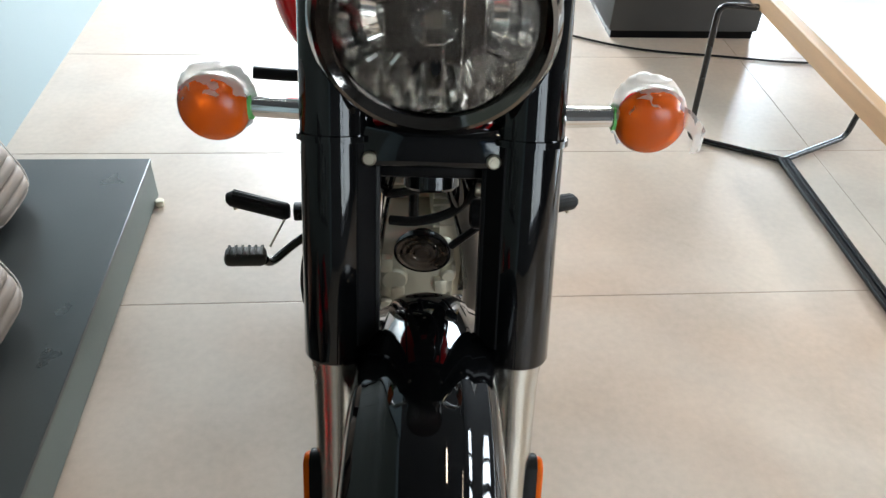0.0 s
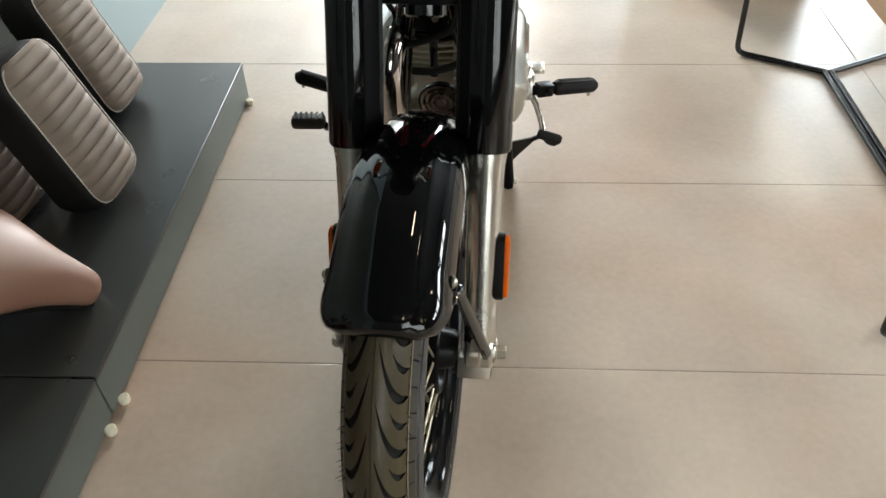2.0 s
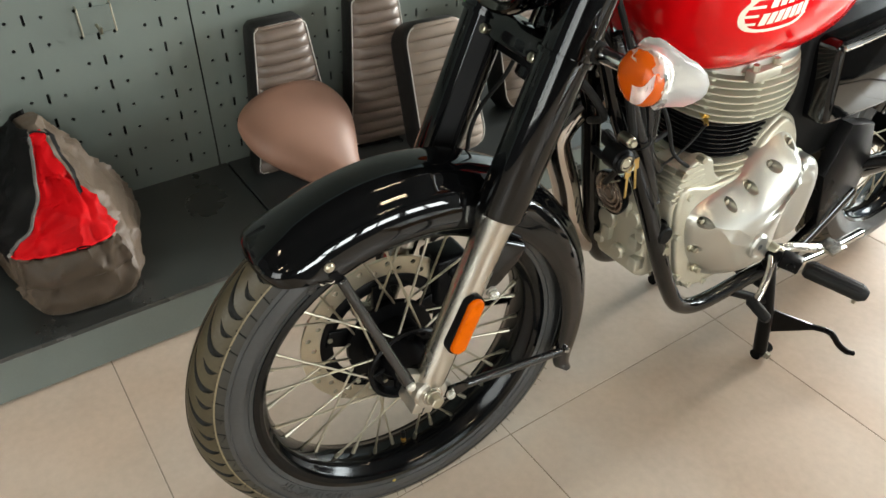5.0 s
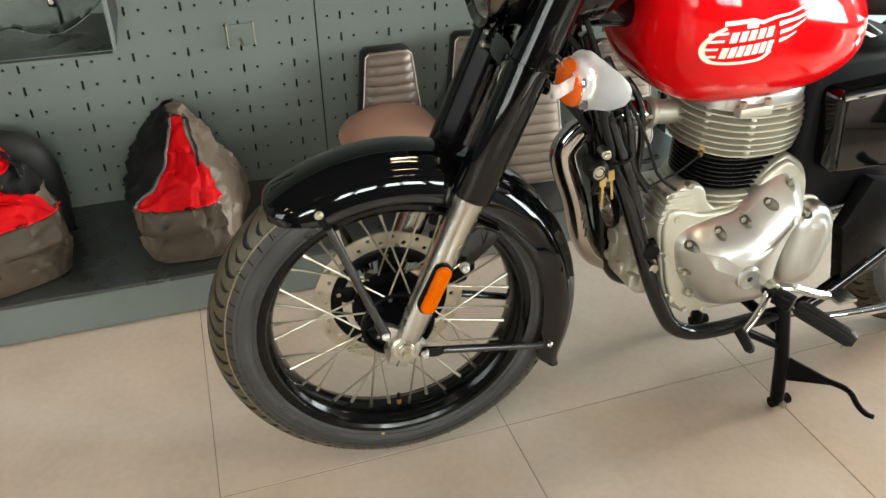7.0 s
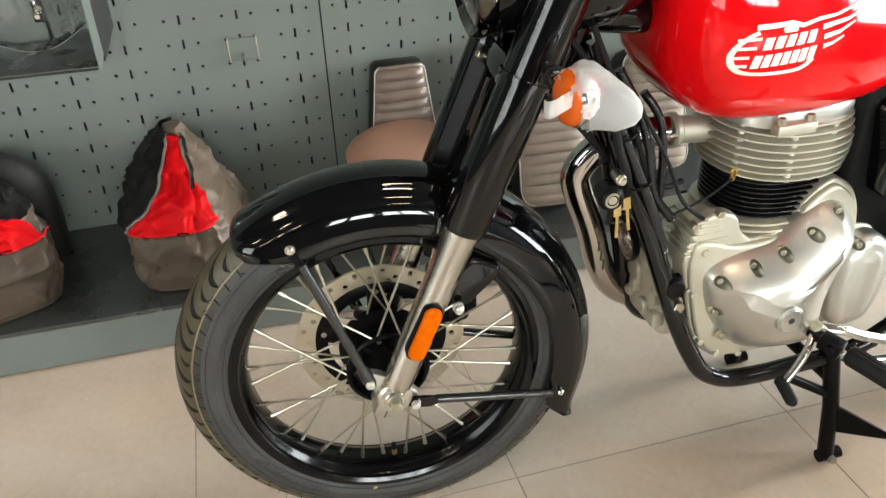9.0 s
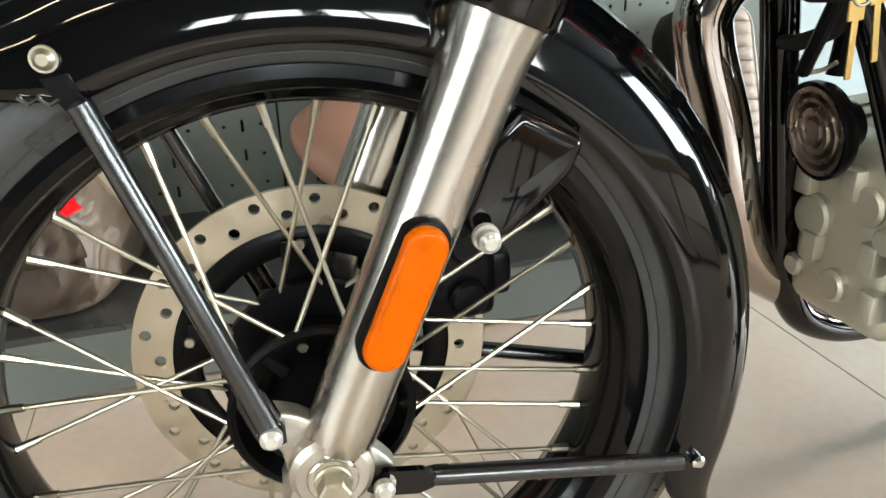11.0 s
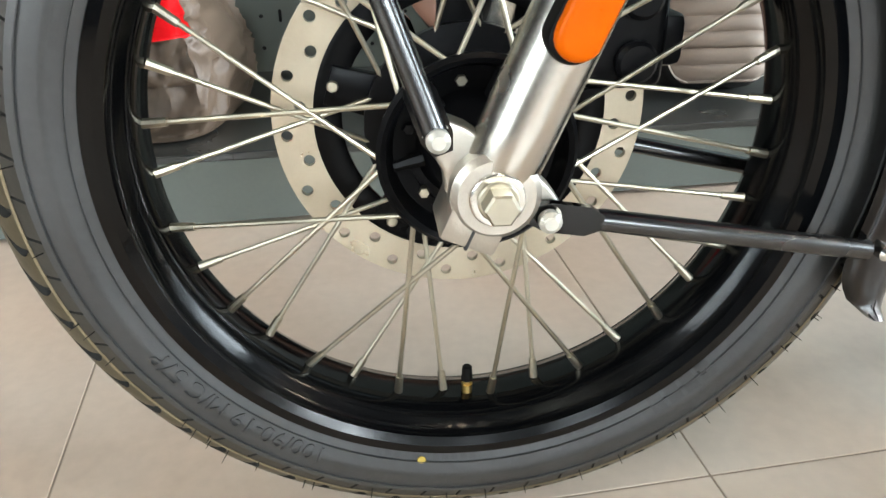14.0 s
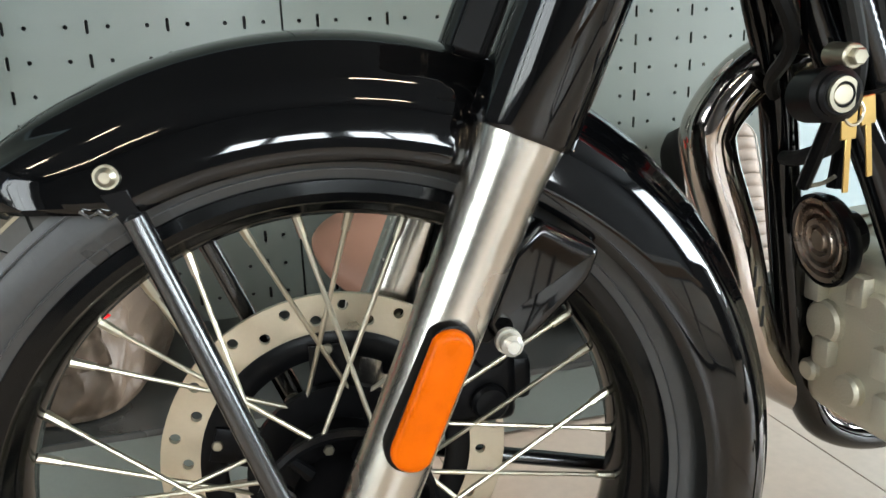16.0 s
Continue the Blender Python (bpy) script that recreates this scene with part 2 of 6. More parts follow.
def fillet(pts, r, k=5):
    """A polyline with its corners rounded."""
    P = [Vector(p) for p in pts]
    out = [P[0]]
    for a, b, c in zip(P, P[1:], P[2:]):
        u, v = (a - b), (c - b)
        d = min(r, u.length * 0.49, v.length * 0.49)
        p, q = b + u.normalized() * d, b + v.normalized() * d
        for i in range(k + 1):
            t = i / k
            out.append((1 - t) ** 2 * p + 2 * t * (1 - t) * b + t * t * q)
    return out + [P[-1]]


def tube(pts, r, n=12, caps=True, closed=False, flat=1.0):
    P = [Vector(p) for p in pts]
    R = r if isinstance(r, (list, tuple)) else [r] * len(P)
    bm, rings = bmesh.new(), []
    up = None
    for i, p in enumerate(P):
        if closed:
            d = (P[(i + 1) % len(P)] - P[i - 1]).normalized()
        else:
            d = (P[min(i + 1, len(P) - 1)] - P[max(i - 1, 0)]).normalized()
        if up is None:
            up = d.orthogonal().normalized()
        up = (up - d * up.dot(d)).normalized()
        side = d.cross(up)
        rings.append([bm.verts.new(p + R[i] * (math.cos(2 * math.pi * j / n) * up * flat + math.sin(2 * math.pi * j / n) * side)) for j in range(n)])
    for a, b in zip(rings, rings[1:] + (rings[:1] if closed else [])):
        for j in range(n):
            bm.faces.new((a[j], a[(j + 1) % n], b[(j + 1) % n], b[j]))
    if caps and not closed:
        bm.faces.new(rings[0][::-1])
        bm.faces.new(rings[-1])
    return bm


def lathe(profile, n=48, closed=False):
    """A turned shape round the x axis from (x, r) pairs."""
    bm, rings = bmesh.new(), []
    for x, r in profile:
        rings.append([bm.verts.new((x, r * math.cos(2 * math.pi * j / n), r * math.sin(2 * math.pi * j / n))) for j in range(n)] if r > 1e-6 else [bm.verts.new((x, 0, 0))])
    pairs = list(zip(rings, rings[1:])) + ([(rings[-1], rings[0])] if closed else [])
    for a, b in pairs:
        for j in range(n):
            q = [a[j % len(a)], a[(j + 1) % len(a)], b[(j + 1) % len(b)], b[j % len(b)]]
            q = [v for i, v in enumerate(q) if v not in q[:i]]
            if len(q) > 2:
                bm.faces.new(q)
    return bm


def rod(a, b, r0, r1=None, n=14, bevel=0.0):
    a, b = Vector(a), Vector(b)
    L = (b - a).length
    r1 = r0 if r1 is None else r1
    prof = [(0, 0), (0, r0 - bevel), (bevel, r0), (L - bevel, r1), (L, r1 - bevel), (L, 0)] if bevel else [(0, 0), (0, r0), (L, r1), (L, 0)]
    bm = lathe(prof, n)
    bm.transform(Matrix.Translation(a) @ (b - a).to_track_quat("X", "Z").to_matrix().to_4x4())
    return bm


def loft(rings, caps=True, closed=True):
    bm = bmesh.new()
    vs = [[bm.verts.new(p) for p in ring] for ring in rings]
    n = len(vs[0])
    for a, b in zip(vs, vs[1:]):
        for j in range(n if closed else n - 1):
            bm.faces.new((a[j], a[(j + 1) % n], b[(j + 1) % n], b[j]))
    if caps and closed:
        bm.faces.new(vs[0][::-1])
        bm.faces.new(vs[-1])
    return bm


def slab(outline, x0, x1, bevel=0.004, seg=3):
    """A plate with an outline in y and z, from x0 to x1, its x1 rim rounded by steps."""
    P = [Vector((0, p[0], p[1])) for p in outline]
    c = sum(P, Vector()) / len(P)
    n = len(P)
    area2 = sum(P[i].y * P[(i + 1) % n].z - P[(i + 1) % n].y * P[i].z for i in range(n))
    sign = 1 if area2 > 0 else -1
    nor = []
    for i in range(n):
        d = (P[(i + 1) % n] - P[i - 1])
        nor.append(Vector((0, d.z, -d.y)).normalized() * sign)
    rings = [[p + Vector((x0, 0, 0)) for p in P]]
    s = 1 if x1 > x0 else -1
    for k in range(seg + 1):
        a = math.pi / 2 * k / seg
        inset = bevel * (1 - math.cos(a))
        rings.append([p - q * inset + Vector((x1 - s * bevel * (1 - math.sin(a)), 0, 0)) for p, q in zip(P, nor)])
    return loft(rings)


def super_ring(cx, cy, cz, a, b, power, n, plane="xz"):
    out = []
    for j in range(n):
        t = 2 * math.pi * j / n
        u = math.copysign(abs(math.cos(t)) ** (2 / power), math.cos(t)) * a
        v = math.copysign(abs(math.sin(t)) ** (2 / power), math.sin(t)) * b
        out.append(Vector((cx + u, cy, cz + v)) if plane == "xz" else Vector((cx + u, cy + v, cz)))
    return out


def holed(cells, place, depth, k=12):
    """A plate of cells (u0, u1, v0, v1, cu, cv, hu, hv), each with a rounded hole with walls; place(u, v, d) gives the spot."""
    verts, faces = [], []
    for u0, u1, v0, v1, cu, cv, hu, hv in cells:
        b = len(verts)
        for j in range(k):
            t = 2 * math.pi * (j + 0.5) / k
            c, s = math.cos(t), math.sin(t)
            m = max(abs(c), abs(s))
            verts.append(place(u0 + (u1 - u0) * (c / m + 1) / 2, v0 + (v1 - v0) * (s / m + 1) / 2, 0))
            hx = cu + hu * c
            hz = cv + (hv - hu) * (1 if s > 0 else -1) + hu * s if hv > hu else cv + hv * s
            verts.append(place(hx, hz, 0))
            verts.append(place(hx, hz, depth))
        for j in range(k):
            a, c = b + 3 * j, b + 3 * ((j + 1) % k)
            faces.append((a, c, c + 1, a + 1))
            faces.append((a + 1, c + 1, c + 2, a + 2))
    bm = bmesh.new()
    vs = [bm.verts.new(v) for v in verts]
    for f in faces:
        bm.faces.new([vs[i] for i in f])
    return bm


# ---- the showroom ----
WALL_X, SEAM, PITCH_Y, PITCH_Z = -1.05, 0.072, 0.14, 0.0605
X1, Y0, Y1, H = 4.5, -3.6, 6.2, 3.1
solid("wall_west", box(-1.25, -1.09, Y0 - 0.2, Y1 + 0.2, -0.05, H), M_WALL, "blue-grey painted wall behind the display panels", "wall", kind="structure")
solid("wall_cladding", box(-1.09, WALL_X + 0.005, 1.27, Y1, 0, H), M_WALL, "plain blue-grey panel cladding beyond the perforated panels", "wall", kind="structure")


def wall_with_window(name, x0, x1, y0, y1, gap, along):
    """A wall with one opening: gap is (from, to, sill, head) along the wall."""
    g0, g1, s0, s1 = gap
    bm = bmesh.new()
    if along == "x":
        for q in ((x0, g0, 0, H), (g1, x1, 0, H), (g0, g1, 0, s0), (g0, g1, s1, H)):
            if q[1] > q[0] and q[3] > q[2]:
                add(bm, box(q[0], q[1], y0, y1, q[2], q[3]))
    else:
        for q in ((y0, g0, 0, H), (g1, y1, 0, H), (g0, g1, 0, s0), (g0, g1, s1, H)):
            if q[1] > q[0] and q[3] > q[2]:
                add(bm, box(x0, x1, q[0], q[1], q[2], q[3]))
    return solid(name, bm, M_WHITE, "unseen wall with a wide window, coloured dark to mute reflections", "wall", kind="structure")


wall_with_window("wall_north", -1.25, X1 + 0.2, Y1, Y1 + 0.2, (-0.9, 3.6, 0.12, 2.9), "x")
wall_with_window("wall_south", -1.25, X1 + 0.2, Y0 - 0.2, Y0, (0.8, 3.2, 0.4, 2.8), "x")
wall_with_window("wall_east", X1, X1 + 0.2, Y0, Y1, (-1.15, 2.35, 1.22, 2.00), "y")
# added ceiling, out of view and dark so it reflects little
solid("ceiling", box(-1.25, X1 + 0.2, Y0 - 0.2, Y1 + 0.2, H, H + 0.15), M_CEIL, "unseen ceiling, coloured dark to mute reflections", "ceiling", kind="structure")
for n, (x, y, sx, sy, along) in enumerate(((1.35, Y1 + 0.08, 4.5, 2.78, "x"), (X1 + 0.08, 0.6, 3.5, 0.78, "y"), (2.0, Y0 - 0.1, 2.4, 2.4, "x")), 1):
    z0 = (0.12, 1.22, 0.4)[n - 1]
    win = thing("window_%d" % n, (x, y, z0), "large clear glass shop window in a dark frame", "window", kind="structure")
    fr = bmesh.new()
    for i in range(4):
        c = -sx / 2 + 0.03 + i * (sx - 0.06) / 3
        add(fr, box(x + c - 0.03, x + c + 0.03, y - 0.03, y + 0.03, z0, z0 + sy) if along == "x" else box(x - 0.03, x + 0.03, y + c - 0.03, y + c + 0.03, z0, z0 + sy))
    if along == "y":
        for c, w in ((-1.25, 0.10), (-0.62, 0.22), (-0.15, 0.05), (0.48, 0.18), (1.1, 0.08)):
            add(fr, box(x - 0.24, x - 0.03, y + c - w / 2, y + c + w / 2, z0, z0 + sy))
    part("window_frame", fr, M_SATIN, win)
    for i in range(3):
        a, b = (-sx / 2 + 0.06 + i * (sx - 0.06) / 3, -sx / 2 + (i + 1) * (sx - 0.06) / 3)
        p = part("pane", box(x + a, x + b, y - 0.004, y + 0.004, z0, z0 + sy) if along == "x" else box(x - 0.004, x + 0.004, y + a, y + b, z0, z0 + sy), M_CLEAR, win)
        p.visible_shadow = False
solid("ground", box(-40, 60, -40, 60, -0.3, -0.06), surf("pale_pavement", (0.4, 0.39, 0.37), 0.85), "pale paving outside the shop", "ground", kind="structure")
floor = solid("floor", box(-1.25, X1 + 0.2, Y0 - 0.2, Y1 + 0.2, -0.05, -0.0008), M_GROUT, "showroom floor of large grey-beige porcelain tiles", "floor", kind="structure")


def perforated_panel(y0, y1, name):
    """A steel panel with rows of slots and round holes."""
    Z0, rows = 0.125, 26
    cells = []
    k0, k1 = math.floor((y0 + 0.139) / PITCH_Y) - 1, math.ceil((y1 + 0.139) / PITCH_Y) + 1
    strips = []
    for k in range(k0, k1 + 1):
        c = -0.139 + k * PITCH_Y
        strips += [(c - 0.07, c - 0.025, c - 0.036, 0.0042, 0.0042), (c - 0.025, c + 0.025, c, 0.0032, 0.0125), (c + 0.025, c + 0.07, c + 0.036, 0.0042, 0.0042)]
    solidq = bmesh.new()
    for a, b, c, hu, hv in strips:
        a, b = max(a, y0), min(b, y1)
        if b - a < 0.001:
            continue
        for r in range(rows):
            v = 0.525 - 6 * PITCH_Z + r * PITCH_Z
            if a + hu + 0.002 < c < b - hu - 0.002:
                cells.append((a, b, v - PITCH_Z / 2, v + PITCH_Z / 2, c, v, hu, hv))
            else:
                vs = [solidq.verts.new((WALL_X, yy, zz)) for yy, zz in ((a, v - PITCH_Z / 2), (b, v - PITCH_Z / 2), (b, v + PITCH_Z / 2), (a, v + PITCH_Z / 2))]
                solidq.faces.new(vs)
    top = 0.525 + (rows - 6.5) * PITCH_Z
    bm = add(holed(cells, lambda u, v, d: Vector((WALL_X - d, u, v)), 0.004), solidq)
    add(bm, box(WALL_X - 0.02, WALL_X, y0, y1, 0.0, 0.525 - 6.5 * PITCH_Z))
    add(bm, box(WALL_X - 0.02, WALL_X, y0, y1, top, H - 0.4))
    bmesh.ops.remove_doubles(bm, verts=bm.verts[:], dist=1e-5)
    pan = solid(name, bm, M_PANEL, "grey-green perforated steel display panel with slots and holes", "wall panel", kind="structure", angle=25)
    return pan


perforated_panel(-2.4, -1.096, "display_panel_1")
perforated_panel(-1.092, SEAM - 0.002, "display_panel_2")
perforated_panel(SEAM + 0.002, 1.235, "display_panel_3")
# solid dark sheet, coloured as the shade seen through the holes
solid("panel_backing", box(-1.09, WALL_X - 0.021, -2.4, 1.235, 0, H - 0.4), M_CAVITY, "near-black sheet for the shade behind the perforated panels", "wall", kind="structure")
solid("trim", box(-1.09, WALL_X + 0.012, 1.237, 1.268, 0, H - 0.4), M_SATIN, "black edge strip of the display wall", "trim", kind="structure")

# low display plinths along the wall
for y0, y1 in ((0.092, 1.205), (-1.05, 0.088)):
    pl = thing("display_plinth", (-0.82, (y0 + y1) / 2, 0.0), "low charcoal laminate display plinth on cream feet", "plinth", "display plinths")
    part("top", box(WALL_X + 0.001, -0.59, y0, y1, 0.105, 0.117, 0.0015, 1), M_PLINTH, pl)
    body = box(WALL_X + 0.001, -0.592, y0 + 0.001, y1 - 0.001, 0.007, 0.105)
    part("body", body, M_PLINTHF, pl)
    for y in (y0 + 0.033, y1 - 0.033):
        part("foot", lathe([(-0.010, 0), (-0.010, 0.010), (0.002, 0.0115), (0.005, 0.009), (0.006, 0)], 16), M_FOOT, pl, "cream plastic foot", m=Matrix.Translation((-0.583, y, 0.010)) @ pose(0, 0, 0, 0, -90, 0))
        part("foot", lathe([(-0.010, 0), (-0.010, 0.010), (0.002, 0.0115), (0.005, 0.009), (0.006, 0)], 16), M_FOOT, pl, "cream plastic foot", m=Matrix.Translation((-1.0, y, 0.010)) @ pose(0, 0, 0, 0, -90, 0))

# ceiling strip lamps
for x in (1.1, 3.1):
    for y in (-2.2, 0.6, 3.4):
        la = thing("ceiling_lamp", (x, y, H - 0.06), "warm white ceiling strip lamp", "lamp", "ceiling lamps")
        part("housing", add(box(x - 0.05, x - 0.035, y - 0.3, y + 0.3, H - 0.06, H), add(box(x + 0.035, x + 0.05, y - 0.3, y + 0.3, H - 0.06, H), box(x - 0.035, x + 0.035, y - 0.3, y + 0.3, H - 0.02, H))), M_SATIN, la)
        part("diffuser", box(x - 0.034, x + 0.034, y - 0.295, y + 0.295, H - 0.05, H - 0.04), M_LAMP, la)


# ---- the motorcycle ----
TB = Matrix.Translation((0.010, 0, 0))
RAKE = radians(23)
U, V = Vector((0, math.sin(RAKE), math.cos(RAKE))), Vector((0, math.cos(RAKE), -math.sin(RAKE)))
FORK = 0.0893
# the front end, steered a little to its right about the fork axis, the machine leaning a hair to its left
TF = Matrix.Translation((0.0025, 0, 0.330)) @ Matrix.Rotation(radians(1.25), 4, "Y") @ Matrix.Rotation(radians(-5), 4, U)


def leg(side, s, back=0.0, out=0.0):
    """A spot along a fork leg: s up the leg from the axle, back of it, and outwards."""
    return Vector((side * (FORK + out), 0, 0)) + U * s + V * back


motorcycle = thing("motorcycle", (0.010, 0.6, 0.0), "new red and black classic motorcycle on its centre stand", "motorcycle")


def side_x(q, W):
    """Half width of a tyre's wall, q from the shoulder to the bead."""
    return W * (0.88 + 0.13 * math.sin(min(q * 1.6, 1.0) * math.pi / 2) - 0.24 * max(q - 0.45, 0) / 0.55)


def tyre_mesh(R, W, rim, cells):
    """Tyre whose mesh runs along its slanted tread grooves: side walls, crown and groove pits."""
    def point(x_or_q, wall):
        if wall:
            return side_x(x_or_q, W), R - 0.040 - x_or_q * (R - 0.040 - rim)
        return x_or_q * W * 0.88, R - 0.040 * x_or_q**2

    walls, crown, pits, edges = bmesh.new(), bmesh.new(), bmesh.new(), []
    for sx in (1, -1):
        edge = bmesh.new()
        edges.append(edge)
        rings = []
        for k in range(19):
            x, r = point(k / 18, True)
            rings.append([walls.verts.new((sx * x, r * math.cos(2 * math.pi * j / 180), r * math.sin(2 * math.pi * j / 180))) for j in range(180)])
        for a, b in zip(rings, rings[1:]):
            for j in range(180):
                walls.faces.new((a[j], a[(j + 1) % 180], b[(j + 1) % 180], b[j]))
        rows = []
        n_rows = 30
        for k in range(n_rows + 1):
            s = k / n_rows
            x, r = point(s, False)
            u = (s - 0.10) / 0.68
            uu = min(max(u, 0), 1)
            shift = 0.92 * (1 - (1 - uu) ** 2) + 0.35 * max(s - 0.78, 0)
            wa = 0.02 + 0.20 * max(math.sin(math.pi * min(max(0.04 + 0.92 * u, 0), 1)), 0) ** 0.7
            v = (s - 0.46) / 0.32
            wb = 0.02 + 0.12 * max(math.sin(math.pi * min(max(v, 0), 1)), 0) ** 0.7
            da = 0.0055 if 0 < u < 1 else 0
            db = 0.0050 if 0 < v < 1 else 0
            dc = 0.0025 if 0.83 < s < 0.985 else 0
            cols = [(0.0, 0), (0.10 * wa, da), (0.5 * wa, da), (0.90 * wa, da), (wa, 0), (0.30, 0), (0.310, dc), (0.330, dc), (0.34, 0), (0.44, 0), (0.50, 0), (0.50 + 0.14 * wb, db), (0.50 + 0.86 * wb, db), (0.50 + wb, 0), (0.72, 0), (0.80, 0), (0.81, dc), (0.83, dc), (0.84, 0), (0.92, 0)]
            row = []
            for c in range(cells):
                for f, dep in cols:
                    a = 2 * math.pi * (c + f + shift + (0.5 if sx > 0 else 0)) / cells
                    row.append((Vector((sx * x, (r - dep) * math.cos(a), (r - dep) * math.sin(a))), dep))
            rows.append(row)
        n = len(rows[0])
        vc = [[crown.verts.new(p) for p, e in row] for row in rows]
        for k in range(n_rows):
            for j in range(n):
                q = ((k, j), (k, (j + 1) % n), (k + 1, (j + 1) % n), (k + 1, j))
                if max(rows[a][b][1] for a, b in q) > 0:
                    pits.faces.new([pits.verts.new(rows[a][b][0]) for a, b in q])
                elif k / n_rows > 0.80:
                    edge.faces.new([edge.verts.new(rows[a][b][0]) for a, b in q])
                else:
                    crown.faces.new([vc[a][b] for a, b in q])
    bmesh.ops.remove_doubles(pits, verts=pits.verts[:], dist=1e-5)
    bmesh.ops.delete(crown, geom=[v for v in crown.verts if not v.link_faces], context="VERTS")
    bmesh.ops.remove_doubles(crown, verts=crown.verts[:], dist=1e-5)
    for edge in edges:
        bmesh.ops.remove_doubles(edge, verts=edge.verts[:], dist=1e-5)
    return walls, crown, pits, edges


def arc_text(text, size, radius, start, x, parent, m, mat):
    """Raised writing that runs round a tyre's left wall, read from outside, feet towards the hub."""
    cu = bpy.data.curves.new("writing", "FONT")
    cu.body, cu.size, cu.extrude = text, size, 0.0005
    ob = new("writing", cu)
    me = bpy.data.meshes.new_from_object(ob.evaluated_get(bpy.context.evaluated_depsgraph_get()))
    bpy.data.objects.remove(ob)
    bm = bmesh.new()
    bm.from_mesh(me)
    bpy.data.meshes.remove(me)
    bmesh.ops.subdivide_edges(bm, edges=[e for e in bm.edges if e.calc_length() > size * 0.3], cuts=2)
    for v in bm.verts:
        a, r = start - v.co.x / radius, radius + v.co.y
        v.co = Vector((x(r) + v.co.z, r * math.cos(a), r * math.sin(a)))
    return part("writing", bm, mat, parent, m=m)


def wall_x(r):
    return side_x(min(max((0.3275 - 0.040 - r) / (0.3275 - 0.040 - 0.237), 0), 1), 0.048) + 0.0011


def wheel(name, m, R, W, rimr, label, n_spokes, tread):
    hub_r = 0.068
    walls, crown, pits, edges = tyre_mesh(R, W, rimr - 0.006, 32)
    tyre = part("tyre", walls, M_TYRE, motorcycle, label, m=m, angle=30)
    part("tread", crown, M_TREAD, tyre, "brown-black tread, warm sheen put into its colour", m=m, angle=25)
    for edge in edges:
        tagged(part("shoulder", edge, M_SHOULDER, tyre, "dark tyre shoulder with fine cuts", m=m, angle=25), kind="stuff")
    # groove pits take the darker rubber, so their shade is in the colour
    part("tread_groove", pits, M_GROOVE, tyre, "deep tread grooves, their shade coloured black", m=m, angle=25)
    if tread:
        for sx in (-1, 1):
            r = R - 0.040 * (0.0352 / (W * 0.88)) ** 2
            part("shoulder_seam", lathe([(sx * 0.0347, r - 0.0008), (sx * 0.0356, r + 0.0012), (sx * 0.0364, r - 0.0012)], 240, closed=True), M_FLASH, tyre, "pale moulding seam", m=m)
    part("mould_seam", lathe([(-0.0006, R - 0.0005), (0.0, R + 0.0009), (0.0006, R - 0.0005)], 180, closed=True), M_RUBBER, tyre, m=m)
    if tread:
        for r, w in ((0.2455, 0.0011), (0.2545, 0.0006), (0.2815, 0.0008)):
            part("wall_ridge", lathe([(wall_x(r) - 0.001, r - w), (wall_x(r) + 0.0006, r - w * 0.5), (wall_x(r) + 0.0006, r + w * 0.5), (wall_x(r) - 0.001, r + w)], 180, closed=True), M_TYRE, tyre, m=m)
    rim = lathe([(0.040, rimr + 0.006), (0.043, rimr + 0.004), (0.044, rimr - 0.004), (0.040, rimr - 0.010), (0.031, rimr - 0.013), (0.027, rimr - 0.018), (0.014, rimr - 0.0235), (-0.014, rimr - 0.0235),
                 (-0.027, rimr - 0.018), (-0.031, rimr - 0.013), (-0.040, rimr - 0.010), (-0.044, rimr - 0.004), (-0.043, rimr + 0.004), (-0.040, rimr + 0.006)], 160, closed=True)
    rim = part("rim", rim, M_RIM, motorcycle, "gloss black steel rim", m=m)
    kinds = {}
    for k in range(n_spokes):
        side = 1 if k % 2 else -1
        lead = 1 if (k // 2) % 2 == (1 if side > 0 else 0) else -1
        if (side, lead) not in kinds:
            rr = rimr - 0.0235
            a = -radians(27) * lead
            hub = Vector((side * 0.031, 0.0645 * math.sin(a), 0.0645 * math.cos(a)))
            nip = Vector((side * 0.004, 0, rr))
            d = (hub - nip).normalized()
            sp = rod(hub, nip, 0.0019, n=8)
            add(sp, rod(nip, nip + d * 0.017, 0.0036, 0.0030, n=8))
            kinds[(side, lead)] = mesh_of("spoke", sp, M_STEEL)
        ob = new("spoke", kinds[(side, lead)])
        ob.parent = rim
        ob.matrix_basis = m @ Matrix.Rotation(radians(5 + 360 * k / n_spokes - 90), 4, "X")
    hub = part("hub", lathe([(-0.042, 0), (-0.042, 0.060), (-0.036, 0.074), (-0.028, 0.074), (-0.026, 0.048), (0.018, 0.046), (0.022, 0.062), (0.028, 0.0665), (0.035, 0.0675), (0.038, 0.0645), (0.036, 0.0610), (0.024, 0.058), (0.016, 0.053), (0.014, 0.040), (0.022, 0.034), (0.052, 0.028), (0.060, 0.022), (0.060, 0)], 48), M_SATIN, motorcycle, "satin black wheel hub", m=m)
    for i in range(6):
        a = radians(60 * i + 12)
        c, s = math.cos(a), math.sin(a)
        part("hub_rib", tube([(0.017, 0.036 * c, 0.036 * s), (0.020, 0.057 * c, 0.057 * s)], [0.006, 0.004], 8), M_SATIN, hub, m=m)
        a += radians(30)
        c, s = math.cos(a), math.sin(a)
